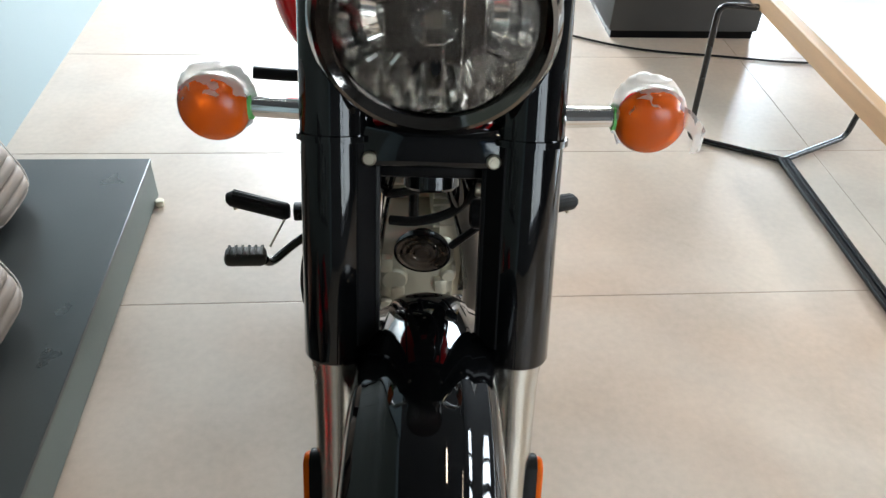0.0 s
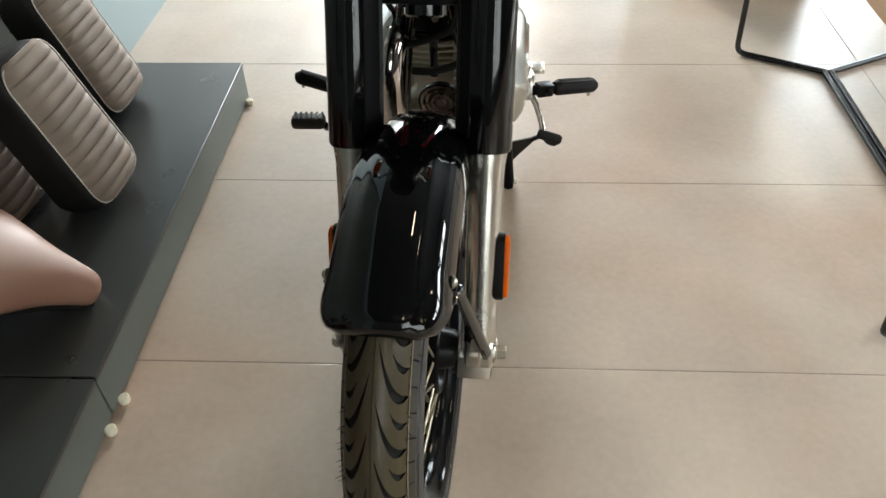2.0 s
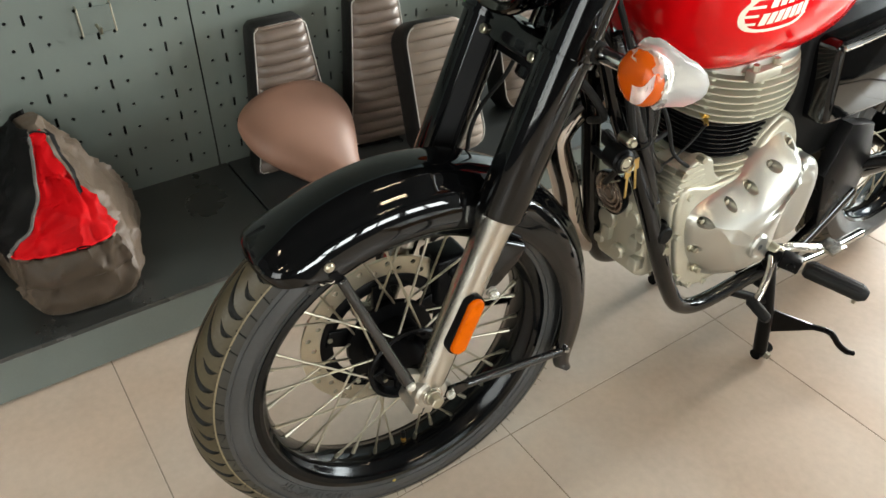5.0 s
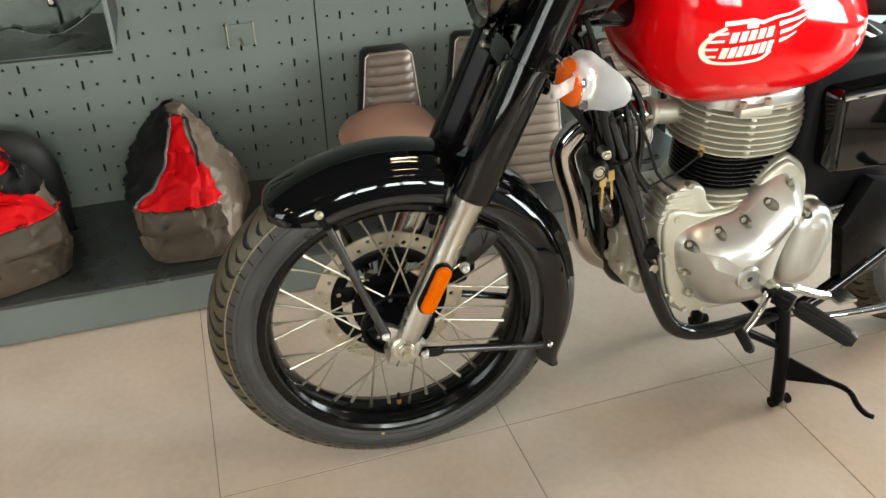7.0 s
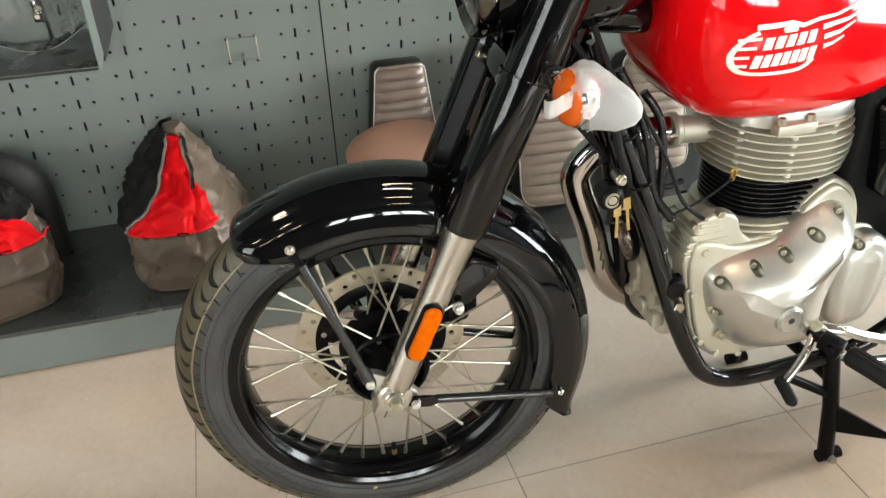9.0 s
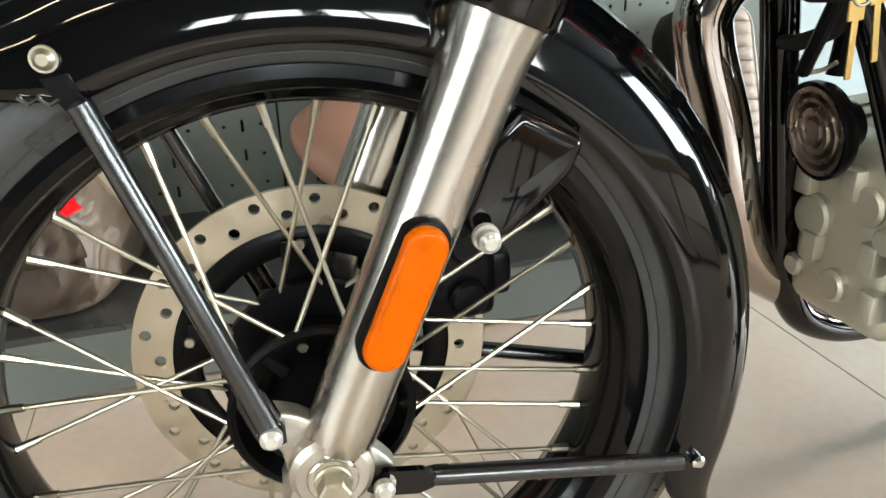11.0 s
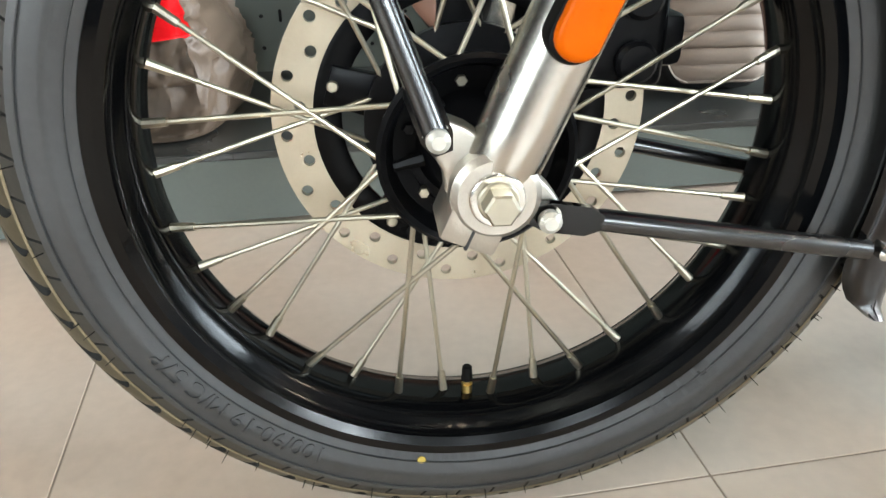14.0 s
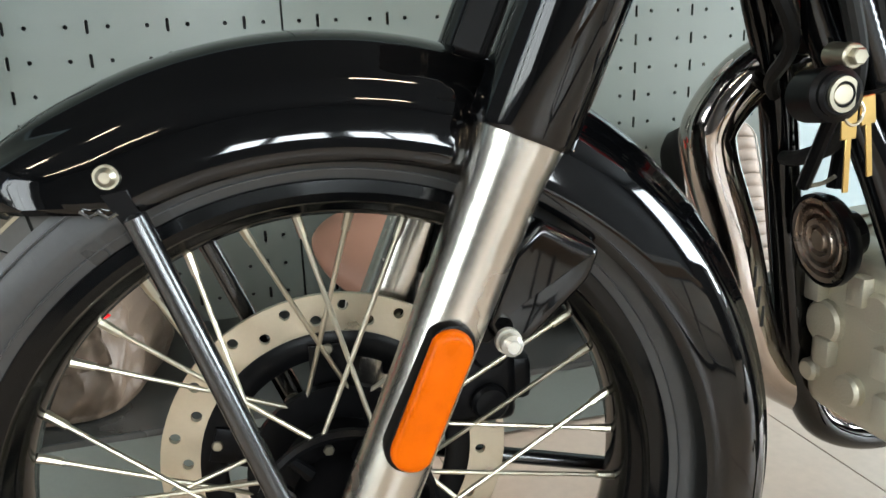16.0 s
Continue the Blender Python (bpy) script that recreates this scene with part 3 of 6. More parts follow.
        part("hub_bolt", rod((0.014, 0.047 * c, 0.047 * s), (0.022, 0.047 * c, 0.047 * s), 0.0042, n=6, bevel=0.0008), M_STEEL if i % 2 else M_SATIN, hub, m=m)
    return tyre, rim, hub


tyre, rim, hub = wheel("front_wheel", TF, 0.3275, 0.048, 0.243, "black front tyre with slanted grooves and moulded writing", 36, True)


arc_text("100/90-19 M/C 57P", 0.0190, 0.2570, radians(244), wall_x, tyre, TF, M_LETTER)
# unreadable moulded writing as plain bars
bars = [(303.5 + 3.4 * k, 2.6, 0.2480, 0.013) for k in range(4)] + [(112 + 3.4 * k, 2.6, 0.2480, 0.013) for k in range(4)]
bars += [(252 + 1.7 * k, 1.1, 0.2470, 0.005) for k in range(5)] + [(262.5 + 1.7 * k, 1.1, 0.2470, 0.005) for k in range(5)] + [(285 + 2.2 * k, 1.6, 0.2465, 0.003) for k in range(6)] + [(150 + 2.2 * k, 1.6, 0.258, 0.004) for k in range(6)]
for a0, w, r, hgt in bars:
    rows = []
    for i in range(5):
        a = radians(a0 + w * i / 4)
        rows.append([Vector((wall_x(rr) + 0.0003, rr * math.cos(a), rr * math.sin(a))) for rr in (r, r + hgt * 0.5, r + hgt)])
    part("moulded_bar", loft(rows, closed=False), M_LETTER, tyre, m=TF)
dot = lathe([(0, 0), (0, 0.0036), (0.0006, 0.0032), (0.0006, 0)], 14)
part("paint_dot", dot, M_YELLOW, tyre, "yellow paint dot", m=TF @ Matrix.Translation((wall_x(0.2525) + 0.0006, 0.2525 * math.cos(radians(260.5)), 0.2525 * math.sin(radians(260.5)))))
# rubber moulding hairs
bm = bmesh.new()
rnd = random.Random(4)
for i in range(150):
    a, sx = rnd.uniform(0, 2 * math.pi), rnd.choice((-1, 1))
    x = sx * 0.048 * rnd.uniform(0.68, 0.87)
    r = 0.3275 - 0.040 * (abs(x) / 0.0422) ** 2
    p = Vector((x, r * math.cos(a), r * math.sin(a)))
    d = Vector((sx * 0.9, math.cos(a), math.sin(a))).normalized()
    add(bm, rod(p, p + d * rnd.uniform(0.005, 0.011), 0.0006, 0.0003, n=4))
tagged(part("moulding_hair", bm, M_RUBBER, tyre, m=TF), kind="stuff")
va = radians(-90)
vp = Vector((0, 0.219 * math.cos(va), 0.219 * math.sin(va)))
part("valve", add(rod(vp, vp * 0.965, 0.0045, n=10), rod(vp * 0.965, vp * 0.95, 0.0035, n=10)), M_BRASS, rim, "brass tyre valve with a black cap", m=TF)
part("valve_cap", rod(vp * 0.95, vp * 0.885, 0.0048, 0.004, n=10, bevel=0.001), M_PLASTIC, rim, m=TF)

# brake disc on the far side
ND = 36
cells = []
for k in range(ND):
    a0, a1 = 2 * math.pi * k / ND, 2 * math.pi * (k + 1) / ND
    for r0, r1, on in ((0.111, 0.1265, k % 2), (0.1265, 0.142, 1 - k % 2)):
        cells.append((a0, a1, r0, r1, (a0 + a1) / 2, (r0 + r1) / 2 + (0.002 if r0 < 0.12 else -0.002), 0.0045 / ((r0 + r1) / 2) if on else 0.00015 / 0.13, 0.0045 if on else 0.00015))
disc = holed(cells, lambda u, v, d: Vector((-0.052 - d, v * math.cos(u), v * math.sin(u))), 0.005, 12)
for r in (0.111, 0.142):
    add(disc, loft([[Vector((x, r * math.cos(2 * math.pi * j / 72), r * math.sin(2 * math.pi * j / 72))) for j in range(72)] for x in (-0.052, -0.057)], caps=False))
disc = part("brake_disc", disc, M_DISC, motorcycle, "drilled steel front brake disc", m=TF, angle=25)
part("disc_carrier", lathe([(-0.0535, 0.1112), (-0.0505, 0.1112), (-0.0485, 0.1070), (-0.0485, 0.0930), (-0.0505, 0.0900), (-0.0535, 0.0900)], 72, closed=True), M_SATIN, disc, "black disc carrier", m=TF)
for i in range(5):
    a = radians(72 * i + 20)
    ar = [(0.052 * math.cos(a - 0.35), 0.052 * math.sin(a - 0.35)), (0.052 * math.cos(a + 0.35), 0.052 * math.sin(a + 0.35)), (0.095 * math.cos(a + 0.16), 0.095 * math.sin(a + 0.16)),
          (0.104 * math.cos(a + 0.14), 0.104 * math.sin(a + 0.14)), (0.104 * math.cos(a - 0.14), 0.104 * math.sin(a - 0.14)), (0.095 * math.cos(a - 0.16), 0.095 * math.sin(a - 0.16))]
    part("disc_arm", slab(ar, -0.052, -0.045, 0.002, 2), M_SATIN, disc, m=TF)
    part("disc_rivet", rod((-0.046, 0.099 * math.cos(a), 0.099 * math.sin(a)), (-0.0425, 0.099 * math.cos(a), 0.099 * math.sin(a)), 0.0045, n=12, bevel=0.001), M_STEEL, disc, m=TF)
# caliper behind the far leg
cal = add(box(-0.095, -0.035, 0.085, 0.150, 0.020, 0.115, 0.010, 3), box(-0.090, -0.040, 0.100, 0.165, 0.035, 0.075, 0.008, 2))
add(cal, box(-0.088, -0.066, 0.04, 0.10, 0.06, 0.10, 0.005, 2))
for zz in (0.042, 0.088):
    add(cal, rod((-0.036, 0.125, zz), (-0.026, 0.125, zz), 0.016, n=18, bevel=0.003))
part("brake_caliper", cal, M_SATIN, motorcycle, "black front brake caliper", m=TF)

# fork
for side in (1, -1):
    leg_bm = lathe([(0.010, 0), (0.010, 0.0215), (0.018, 0.0232), (0.04, 0.0235), (0.22, 0.0240), (0.275, 0.0255), (0.297, 0.0285), (0.306, 0.0285), (0.306, 0)], 40)
    q = U.to_track_quat("X", "Z").to_matrix().to_4x4()
    fork = part("fork_leg", leg_bm, M_ALU, motorcycle, "brushed aluminium lower fork leg", m=TF @ Matrix.Translation(leg(side, 0)) @ q)
    # axle clamp with its two ears
    boss = rod((side * (FORK - 0.020), 0, 0), (side * (FORK + 0.0200), 0, 0), 0.0270, n=44, bevel=0.004)
    block = box(-0.020, 0.028, -0.0215, 0.0150, -0.037, -0.004, 0.0035, 2)
    block.transform(Matrix.Diagonal((side, 1, 1, 1)))
    bmesh.ops.recalc_face_normals(block, faces=block.faces)
    block.transform(Matrix.Translation((side * (FORK - 0.010), 0, 0)) @ pose(0, 0, 0, -23, 0, 0))
    add(boss, block)
    part("axle_clamp", boss, M_CLAMP, fork, "satin cast aluminium axle clamp", m=TF)
    for tab in ([(-0.041, 0.040), (-0.032, 0.044), (-0.010, 0.034), (-0.004, 0.012), (-0.026, -0.004), (-0.030, 0.012), (-0.041, 0.030)], [(0.036, -0.025), (0.042, -0.018), (0.040, -0.008), (0.024, 0.008), (0.008, 0.002), (0.010, -0.022), (0.026, -0.026)]):
        part("stay_tab", slab([(v.y, v.z) for v in curve([(0, *p) for p in tab], 3, True)], side * (FORK - 0.010), side * (FORK + 0.004), 0.003, 3), M_CLAMP, fork, m=TF)
    part("axle_washer", rod((side * (FORK + 0.0195), 0, 0), (side * (FORK + 0.0235), 0, 0), 0.0165, n=28, bevel=0.001), M_ALU, fork, m=TF)
    part("axle_nut", add(rod((side * (FORK + 0.023), 0, 0), (side * (FORK + 0.039), 0, 0), 0.0106, n=6, bevel=0.0015), rod((side * (FORK + 0.023), 0, 0), (side * (FORK + 0.026), 0, 0), 0.0122, n=28, bevel=0.001)), M_STEEL, fork, "zinc axle nut", m=TF)
    # thin black solid painting the shade of the clamp's slot
    part("clamp_slot", box(-0.0286, 0.0286, -0.0045, -0.0028, -0.0374, -0.020), M_CAVITY, fork, m=TF @ Matrix.Translation((side * (FORK - 0.010), 0, 0)) @ pose(0, 0, 0, -23, 0, 0))
    # reflector
    pts = []
    for i in range(24):
        a = 2 * math.pi * i / 24
        c = 0.033 if math.cos(a) > 0 else -0.033
        v = U * (0.1335 + c + 0.0135 * math.cos(a)) + V * (-0.002 + 0.0135 * math.sin(a))
        pts.append((v.y, v.z))
    base = slab([((p[0] - (U * 0.1335).y) * 1.10 + (U * 0.1335).y, (p[1] - (U * 0.1335).z) * 1.05 + (U * 0.1335).z) for p in pts], side * (FORK + 0.012), side * (FORK + 0.0315), 0.003, 2)
    part("reflector_base", base, M_PLASTIC, fork, m=TF)
    part("reflector", slab(pts, side * (FORK + 0.030), side * (FORK + 0.0375), 0.005, 4), M_REFLECT, fork, "long amber side reflector", m=TF)
    # black covers above
    cov = lathe([(0.296, 0), (0.296, 0.0315), (0.300, 0.0335), (0.515, 0.0335), (0.515, 0.0375), (0.521, 0.0375), (0.521, 0.0340), (0.76, 0.0340), (0.765, 0)], 44)
    cover = part("fork_cover", cov, M_BLACK, motorcycle, "gloss black fork cover", m=TF @ Matrix.Translation(leg(side, 0)) @ q)
    flange = bmesh.new()
    a, b = leg(side, 0.318, -0.004, -0.038), leg(side, 0.515, -0.004, -0.038)
    add(flange, tube([a, b], 0.004, 8))
    c = [leg(side, 0.315, -0.026, -0.020), leg(side, 0.520, -0.026, -0.020), leg(side, 0.520, -0.004, -0.0375), leg(side, 0.315, -0.004, -0.0375)]
    d = [p + Vector((-side * 0.003, 0, 0)) for p in c]
    add(flange, loft([c, d]))
    part("inner_flange", flange, M_SATIN, cover, m=TF)
# lower yoke with a plate, screws and lock stop
yoke = box(-0.085, 0.085, -0.020, 0.034, -0.014, 0.026, 0.008, 2)
part("lower_yoke", yoke, M_BLACK, motorcycle, "black lower fork yoke", m=TF @ Matrix.Translation(U * 0.505) @ pose(0, 0, 0, -23, 0, 0))
part("yoke_plate", box(-0.066, 0.066, 0.012, 0.020, -0.024, 0.030, 0.004, 2), M_SATIN, motorcycle, m=TF @ Matrix.Translation(U * 0.500) @ pose(0, 0, 0, -23, 0, 0))
for x in (-0.057, 0.057):
    p = U * 0.500 + V * 0.010 + Vector((x, 0, 0))
    part("yoke_screw", add(rod(p, p - V * 0.035, 0.0068, n=18, bevel=0.0016), rod(p - V * 0.0351, p - V * 0.0365, 0.0034, n=6)), M_STEEL, motorcycle, "chrome socket screw", m=TF)
part("steering_stem", rod(U * 0.46 + V * 0.045, U * 0.78 + V * 0.045, 0.028, n=28, bevel=0.003), M_BLACK, motorcycle, m=TF)
part("upper_yoke", box(-0.105, 0.105, -0.025, 0.07, -0.012, 0.012, 0.006, 2), M_BLACK, motorcycle, m=TF @ Matrix.Translation(U * 0.77) @ pose(0, 0, 0, -23, 0, 0))


# front mudguard
def guard(crown, half, edge, a0, a1, steps, front=0.0, back=0.0, grow=0.0):
    """A rolled steel mudguard about the wheel's axle, its skirt cut up towards both ends."""
    shape = [(1.0, 0.0), (1.02, 0.05), (0.985, 0.2), (0.955, 0.37), (0.88, 0.585), (0.74, 0.725), (0.60, 0.80), (0.565, 0.86), (0.40, 0.945), (0.2, 0.985), (0.0, 1.0)]
    rings = []
    for i in range(steps + 1):
        t = i / steps
        a = radians(a0 + (a1 - a0) * t)
        deg = t * (a1 - a0)
        e = edge + front * max(1 - deg / 14, 0) ** 1.15 + back * (1 - math.sqrt(1 - max(1 - (a1 - a0 - deg) / 8, 0) ** 2))
        dip = 0.010 * max(1 - deg / 3, 0) ** 2
        wide = half * (1 - 0.40 * (1 - math.sqrt(1 - max(1 - deg / 8, 0) ** 2)))
        g = grow * max(t - 0.55, 0) / 0.45
        line = [(-x * wide, e + (crown - dip - e) * h + g) for x, h in shape]
        line = line + [(-x, r) for x, r in line[-2::-1]]
        ring = line + [(x * 0.965, r - 0.003) for x, r in line[::-1]]
        rings.append([Vector((x, -r * math.cos(a), r * math.sin(a))) for x, r in ring])
    return loft(rings)


mudguard = part("front_mudguard", guard(0.341, 0.073, 0.265, 51.5, 203.5, 110, 0.046, 0.042, 0.003), M_BLACK, motorcycle, "gloss black front mudguard with a raised crown", m=TF, angle=50)
for side in (1, -1):
    top = Vector((side * 0.0715, -0.122, 0.262))
    part("guard_bolt", add(rod(top, top + Vector((side * 0.0052, 0, 0)), 0.0058, n=18, bevel=0.0026), rod(top, top + Vector((side * 0.002, 0, 0)), 0.0072, n=18)), M_STEEL, mudguard, "chrome dome bolt", m=TF)
    clip = [top + Vector((side * 0.001, -0.004, -0.010)), top + Vector((side * 0.001, 0.010, -0.008)), top + Vector((side * 0.001, 0.017, -0.024)), top + Vector((side * 0.001, 0.006, -0.028))]
    part("stay_clip", loft([clip, [p + Vector((side * 0.0025, 0, 0)) for p in clip]]), M_SATIN, mudguard, m=TF)
    wire = [top + Vector((side * 0.004, -0.016 + 0.005 * i, -0.018 - 0.003 * (i % 2) - 0.0006 * i)) for i in range(5)]
    part("clip_wire", tube(wire, 0.0013, 6), M_CHROME, mudguard, "bright spring clip", m=TF)
    a = Vector((side * (FORK + 0.008), -0.034, 0.036))
    b = top + Vector((side * 0.003, 0.012, -0.022))
    part("front_stay", tube(curve([a + Vector((side * 0.006, 0, 0)), a + (b - a) * 0.15 + Vector((side * 0.004, 0, 0)), a + (b - a) * 0.85, b], 6), [0.0045] + [0.0073] * 17 + [0.0050], 14), M_STAY, mudguard, "black tubular mudguard stay", m=TF)
    c = Vector((side * (FORK + 0.008), 0.032, -0.016))
    d = Vector((side * 0.078, 0.261, -0.063))
    part("rear_stay", tube([c, c + (d - c) * 0.12, c + (d - c) * 0.16, d], [0.0050, 0.0055, 0.0072, 0.0072], 14), M_STAY, mudguard, "black tubular mudguard stay", m=TF)
    part("guard_bolt", rod(d + Vector((side * -0.008, 0.016, -0.004)), d + Vector((side * 0.003, 0.016, -0.004)), 0.0055, n=14, bevel=0.002), M_CHROME, mudguard, m=TF)
    for p, q in ((a, b), (c, d)):
        e = (q - p).normalized()
        w = Vector((1, 0, 0)).cross(e).normalized() * 0.0095
        flat = [p - e * 0.010 - w * 0.6, p - e * 0.010 + w * 0.6, p + w, p + e * 0.026 + w, p + e * 0.036 + w * 0.5, p + e * 0.036 - w * 0.5, p + e * 0.026 - w, p - w]
        part("stay_end", loft([[v + Vector((side * 0.001, 0, 0)) for v in flat], [v + Vector((side * 0.0065, 0, 0)) for v in flat]]), M_BLACK, mudguard, m=TF)
    for p in (a, c, leg(side, 0.176, 0.039, 0.004)):
        part("stay_bolt", add(rod(p + Vector((side * 0.006, 0, 0)), p + Vector((side * 0.017, 0, 0)), 0.0070, n=20, bevel=0.003), rod(p + Vector((side * 0.002, 0, 0)), p + Vector((side * 0.0062, 0, 0)), 0.0085, n=20)), M_BOLT, fork if side < 0 else mudguard, "cream-capped stay bolt", m=TF)
    # bracket from leg to guard
    k = [leg(side, s, q) for s, q in ((0.165, 0.018), (0.163, 0.036), (0.178, 0.048), (0.215, 0.058), (0.245, 0.050), (0.262, 0.012), (0.22, 0.010))]
    part("guard_bracket", slab([(v.y, v.z) for v in k], side * 0.062, side * 0.074, 0.003, 3), M_SATIN, mudguard, "black fork brace plate", m=TF)
    k = fillet([(0, *p) for p in ((0.110, 0.200), (0.131, 0.219), (0.172, 0.197), (0.164, 0.177), (0.123, 0.139), (0.101, 0.140), (0.093, 0.155), (0.110, 0.200))], 0.006, 4)[:-1]
    part("guard_lug", slab([(v.y, v.z) for v in k], side * 0.064, side * 0.086, 0.007, 5), M_BLACK, mudguard, "gloss black mudguard bracket", m=TF)

# headlamp
HT = TF @ Matrix.Translation((0, 0.165, 0.611)) @ pose(0, 0, 0, 4, 0, 0) @ pose(0, 0, 0, 0, 0, -90) @ Matrix.Scale(0.928, 4)
head = part("headlamp_shell", lathe([(0.004, 0.101), (-0.010, 0.106), (-0.03, 0.105), (-0.08, 0.096), (-0.13, 0.078), (-0.17, 0.050), (-0.18, 0)], 64), M_BLACK, motorcycle, "gloss black headlamp shell", m=HT @ Matrix.Rotation(math.pi, 4, "X") @ Matrix.Diagonal((1, 1, 1, 1)))
part("headlamp_ring", lathe([(0.0, 0.104), (0.010, 0.107), (0.020, 0.106), (0.027, 0.101), (0.028, 0.097), (0.022, 0.093), (0.018, 0.090), (0.020, 0.0875), (0.016, 0.086), (0.0, 0.090)], 80, closed=True), M_DARKCHROME, head, "dark chrome headlamp ring", m=HT)
bowl = lathe([(0.012, 0.0865), (0.006, 0.086), (-0.004, 0.082), (-0.015, 0.076), (-0.026, 0.068), (-0.035, 0.058), (-0.044, 0.046), (-0.050, 0.034), (-0.054, 0.02), (-0.055, 0)], 120)
for v in bowl.verts:
    v.co.x += 0.011 * abs(math.sin(math.pi * v.co.y / 0.019 + 0.6 * math.sin(v.co.z / 0.02))) * min(1, (0.0865 - math.hypot(v.co.y, v.co.z)) / 0.01)
part("headlamp_reflector", bowl, M_MIRROR, head, "fluted mirrored headlamp bowl", m=HT, angle=25)
nacelle = loft([super_ring(0, y, 0.606, a, b, 2.6, 44) for y, a, b in ((0.200, 0.086, 0.088), (0.215, 0.096, 0.094), (0.26, 0.100, 0.094), (0.32, 0.098, 0.088), (0.36, 0.080, 0.07))])
part("nacelle", nacelle, M_BLACK, motorcycle, "gloss black headlamp nacelle", m=TF, angle=50)
bulb = lathe([(0.006, 0), (0.0065, 0.011), (0.005, 0.0155), (0.0, 0.0172), (-0.004, 0.0165), (-0.006, 0.014), (-0.050, 0.013), (-0.050, 0)], 32)
part("bulb_cap", bulb, M_LENS, head, "clear bulb shield", m=HT)
part("bulb_ring", lathe([(0.003, 0.0165), (0.006, 0.0172), (0.007, 0.0182), (0.005, 0.0192), (0.001, 0.0185)], 40, closed=True), M_CHROME, head, m=HT)
part("bulb_base", rod((-0.050, 0, 0), (-0.020, 0, 0), 0.010, n=24, bevel=0.002), M_DARKCHROME, head, m=HT)
for i in range(3):
    a = radians(90 + 120 * i)
    part("bulb_stay", rod((0.0, 0.017 * math.cos(a), 0.017 * math.sin(a)), (-0.012, 0.078 * math.cos(a), 0.078 * math.sin(a)), 0.0016, n=6), M_CHROME, head, m=HT)
lens = lathe([(0.019, 0.0870), (0.024, 0.072), (0.029, 0.045), (0.031, 0.0), (0.029, 0.0), (0.027, 0.045), (0.022, 0.072), (0.017, 0.0870)], 64, closed=False)
part("lens", lens, M_LENS, head, "clear headlamp glass", m=HT)
for y in (-0.060, -0.042, -0.024, -0.008, 0.008, 0.024, 0.042, 0.060):
    zz = math.sqrt(0.082**2 - y * y)
    part("lens_rib", tube([(0.0205 - (y / 0.08) ** 2 * 0.006, y, -zz), (0.0205 - (y / 0.08) ** 2 * 0.006 + 0.005, y, 0), (0.0205 - (y / 0.08) ** 2 * 0.006, y, zz)], 0.0011, 6), M_LENS, head, m=HT)


def indicator(side, m):
    base = Vector((side * 0.118, 0.228, 0.487))
    tip = Vector((side * 0.172, 0.228, 0.489))
    c = Vector((side * 0.205, 0.226, 0.490))
    stem = part("indicator_stem", rod(base, tip, 0.0105, 0.0095, n=22, bevel=0.001), M_CHROME, motorcycle, "chrome indicator stem with a black rubber base", m=m)
    part("stem_base", rod(base - Vector((side * 0.022, 0, 0)), base + Vector((side * 0.006, 0, 0)), 0.0140, n=20, bevel=0.0015), M_RUBBER, stem, m=m)
    part("tape", rod(tip - Vector((side * 0.002, 0, 0)), tip + Vector((side * 0.003, 0, 0)), 0.0125, n=20), M_GREEN, stem, "green tape", m=m)
    lampm = m @ Matrix.Translation(c) @ pose(0, 0, 0, 0, 0, -90)
    part("indicator_shell", lathe([(-0.030, 0), (-0.028, 0.014), (-0.016, 0.028), (0.0, 0.0345), (0.004, 0.0345), (0.004, 0.032), (0.0, 0.032)], 36), M_CHROME, stem, "chrome indicator shell", m=lampm)
    part("indicator_lens", lathe([(0.002, 0.0335), (0.010, 0.0325), (0.018, 0.027), (0.023, 0.016), (0.025, 0)], 36), M_AMBER, stem, "round amber lens", m=lampm)
    # loose plastic film: a sleeve open in front, drawn out to a tail behind, and a strip across the lens
    tail = Vector((side * 0.42, 0.84, -0.22)).normalized()
    bm = bmesh.new()
    bmesh.ops.create_icosphere(bm, subdivisions=4, radius=1)
    for v in bm.verts:
        d = v.co.normalized()
        k = max(d.dot(tail), 0)
        f = 0.0355 + 0.005 * noise.noise(d * 1.7 + Vector((side * 5, 0, 0))) + 0.004 * abs(noise.noise(d * 4.1)) + 0.034 * k**6
        v.co = Vector((d.x * f, d.y * f + 0.008, d.z * f * 1.04))
        if d.z < -0.4:
            v.co.z -= 0.010 * (-d.z - 0.4)
            v.co.y -= 0.010 * (-d.z - 0.4)
    bmesh.ops.delete(bm, geom=[v for v in bm.verts if v.co.y < -0.010 - 0.5 * v.co.z - 0.008 * noise.noise(v.co * 60)], context="VERTS")
    part("film_wrap", bm, M_WRAP, stem, "loose milky plastic film", m=m @ Matrix.Translation(c), angle=25)
    if side < 0:
        return stem
    strip = []
    for i in range(17):
        t = i / 16
        a = radians(-35 + 150 * t)
        rr = 0.0355 + 0.022 * max(t - 0.62, 0) / 0.38
        strip.append([Vector((rr * math.cos(a - math.pi / 2 + 0.6), -abs(rr * math.sin(a)) * 0.82 - 0.004, zz + 0.004 * math.sin(5 * t))) for zz in (-0.004, 0.006, 0.016)])
    flap = loft(strip, closed=False)
    bmesh.ops.solidify(flap, geom=flap.faces[:], thickness=0.0006)
    part("film_strip", flap, M_WRAP, stem, "milky film strip across the lens", m=m @ Matrix.Translation(c), angle=60)
    return stem


for side in (1, -1):
    indicator(side, TF)

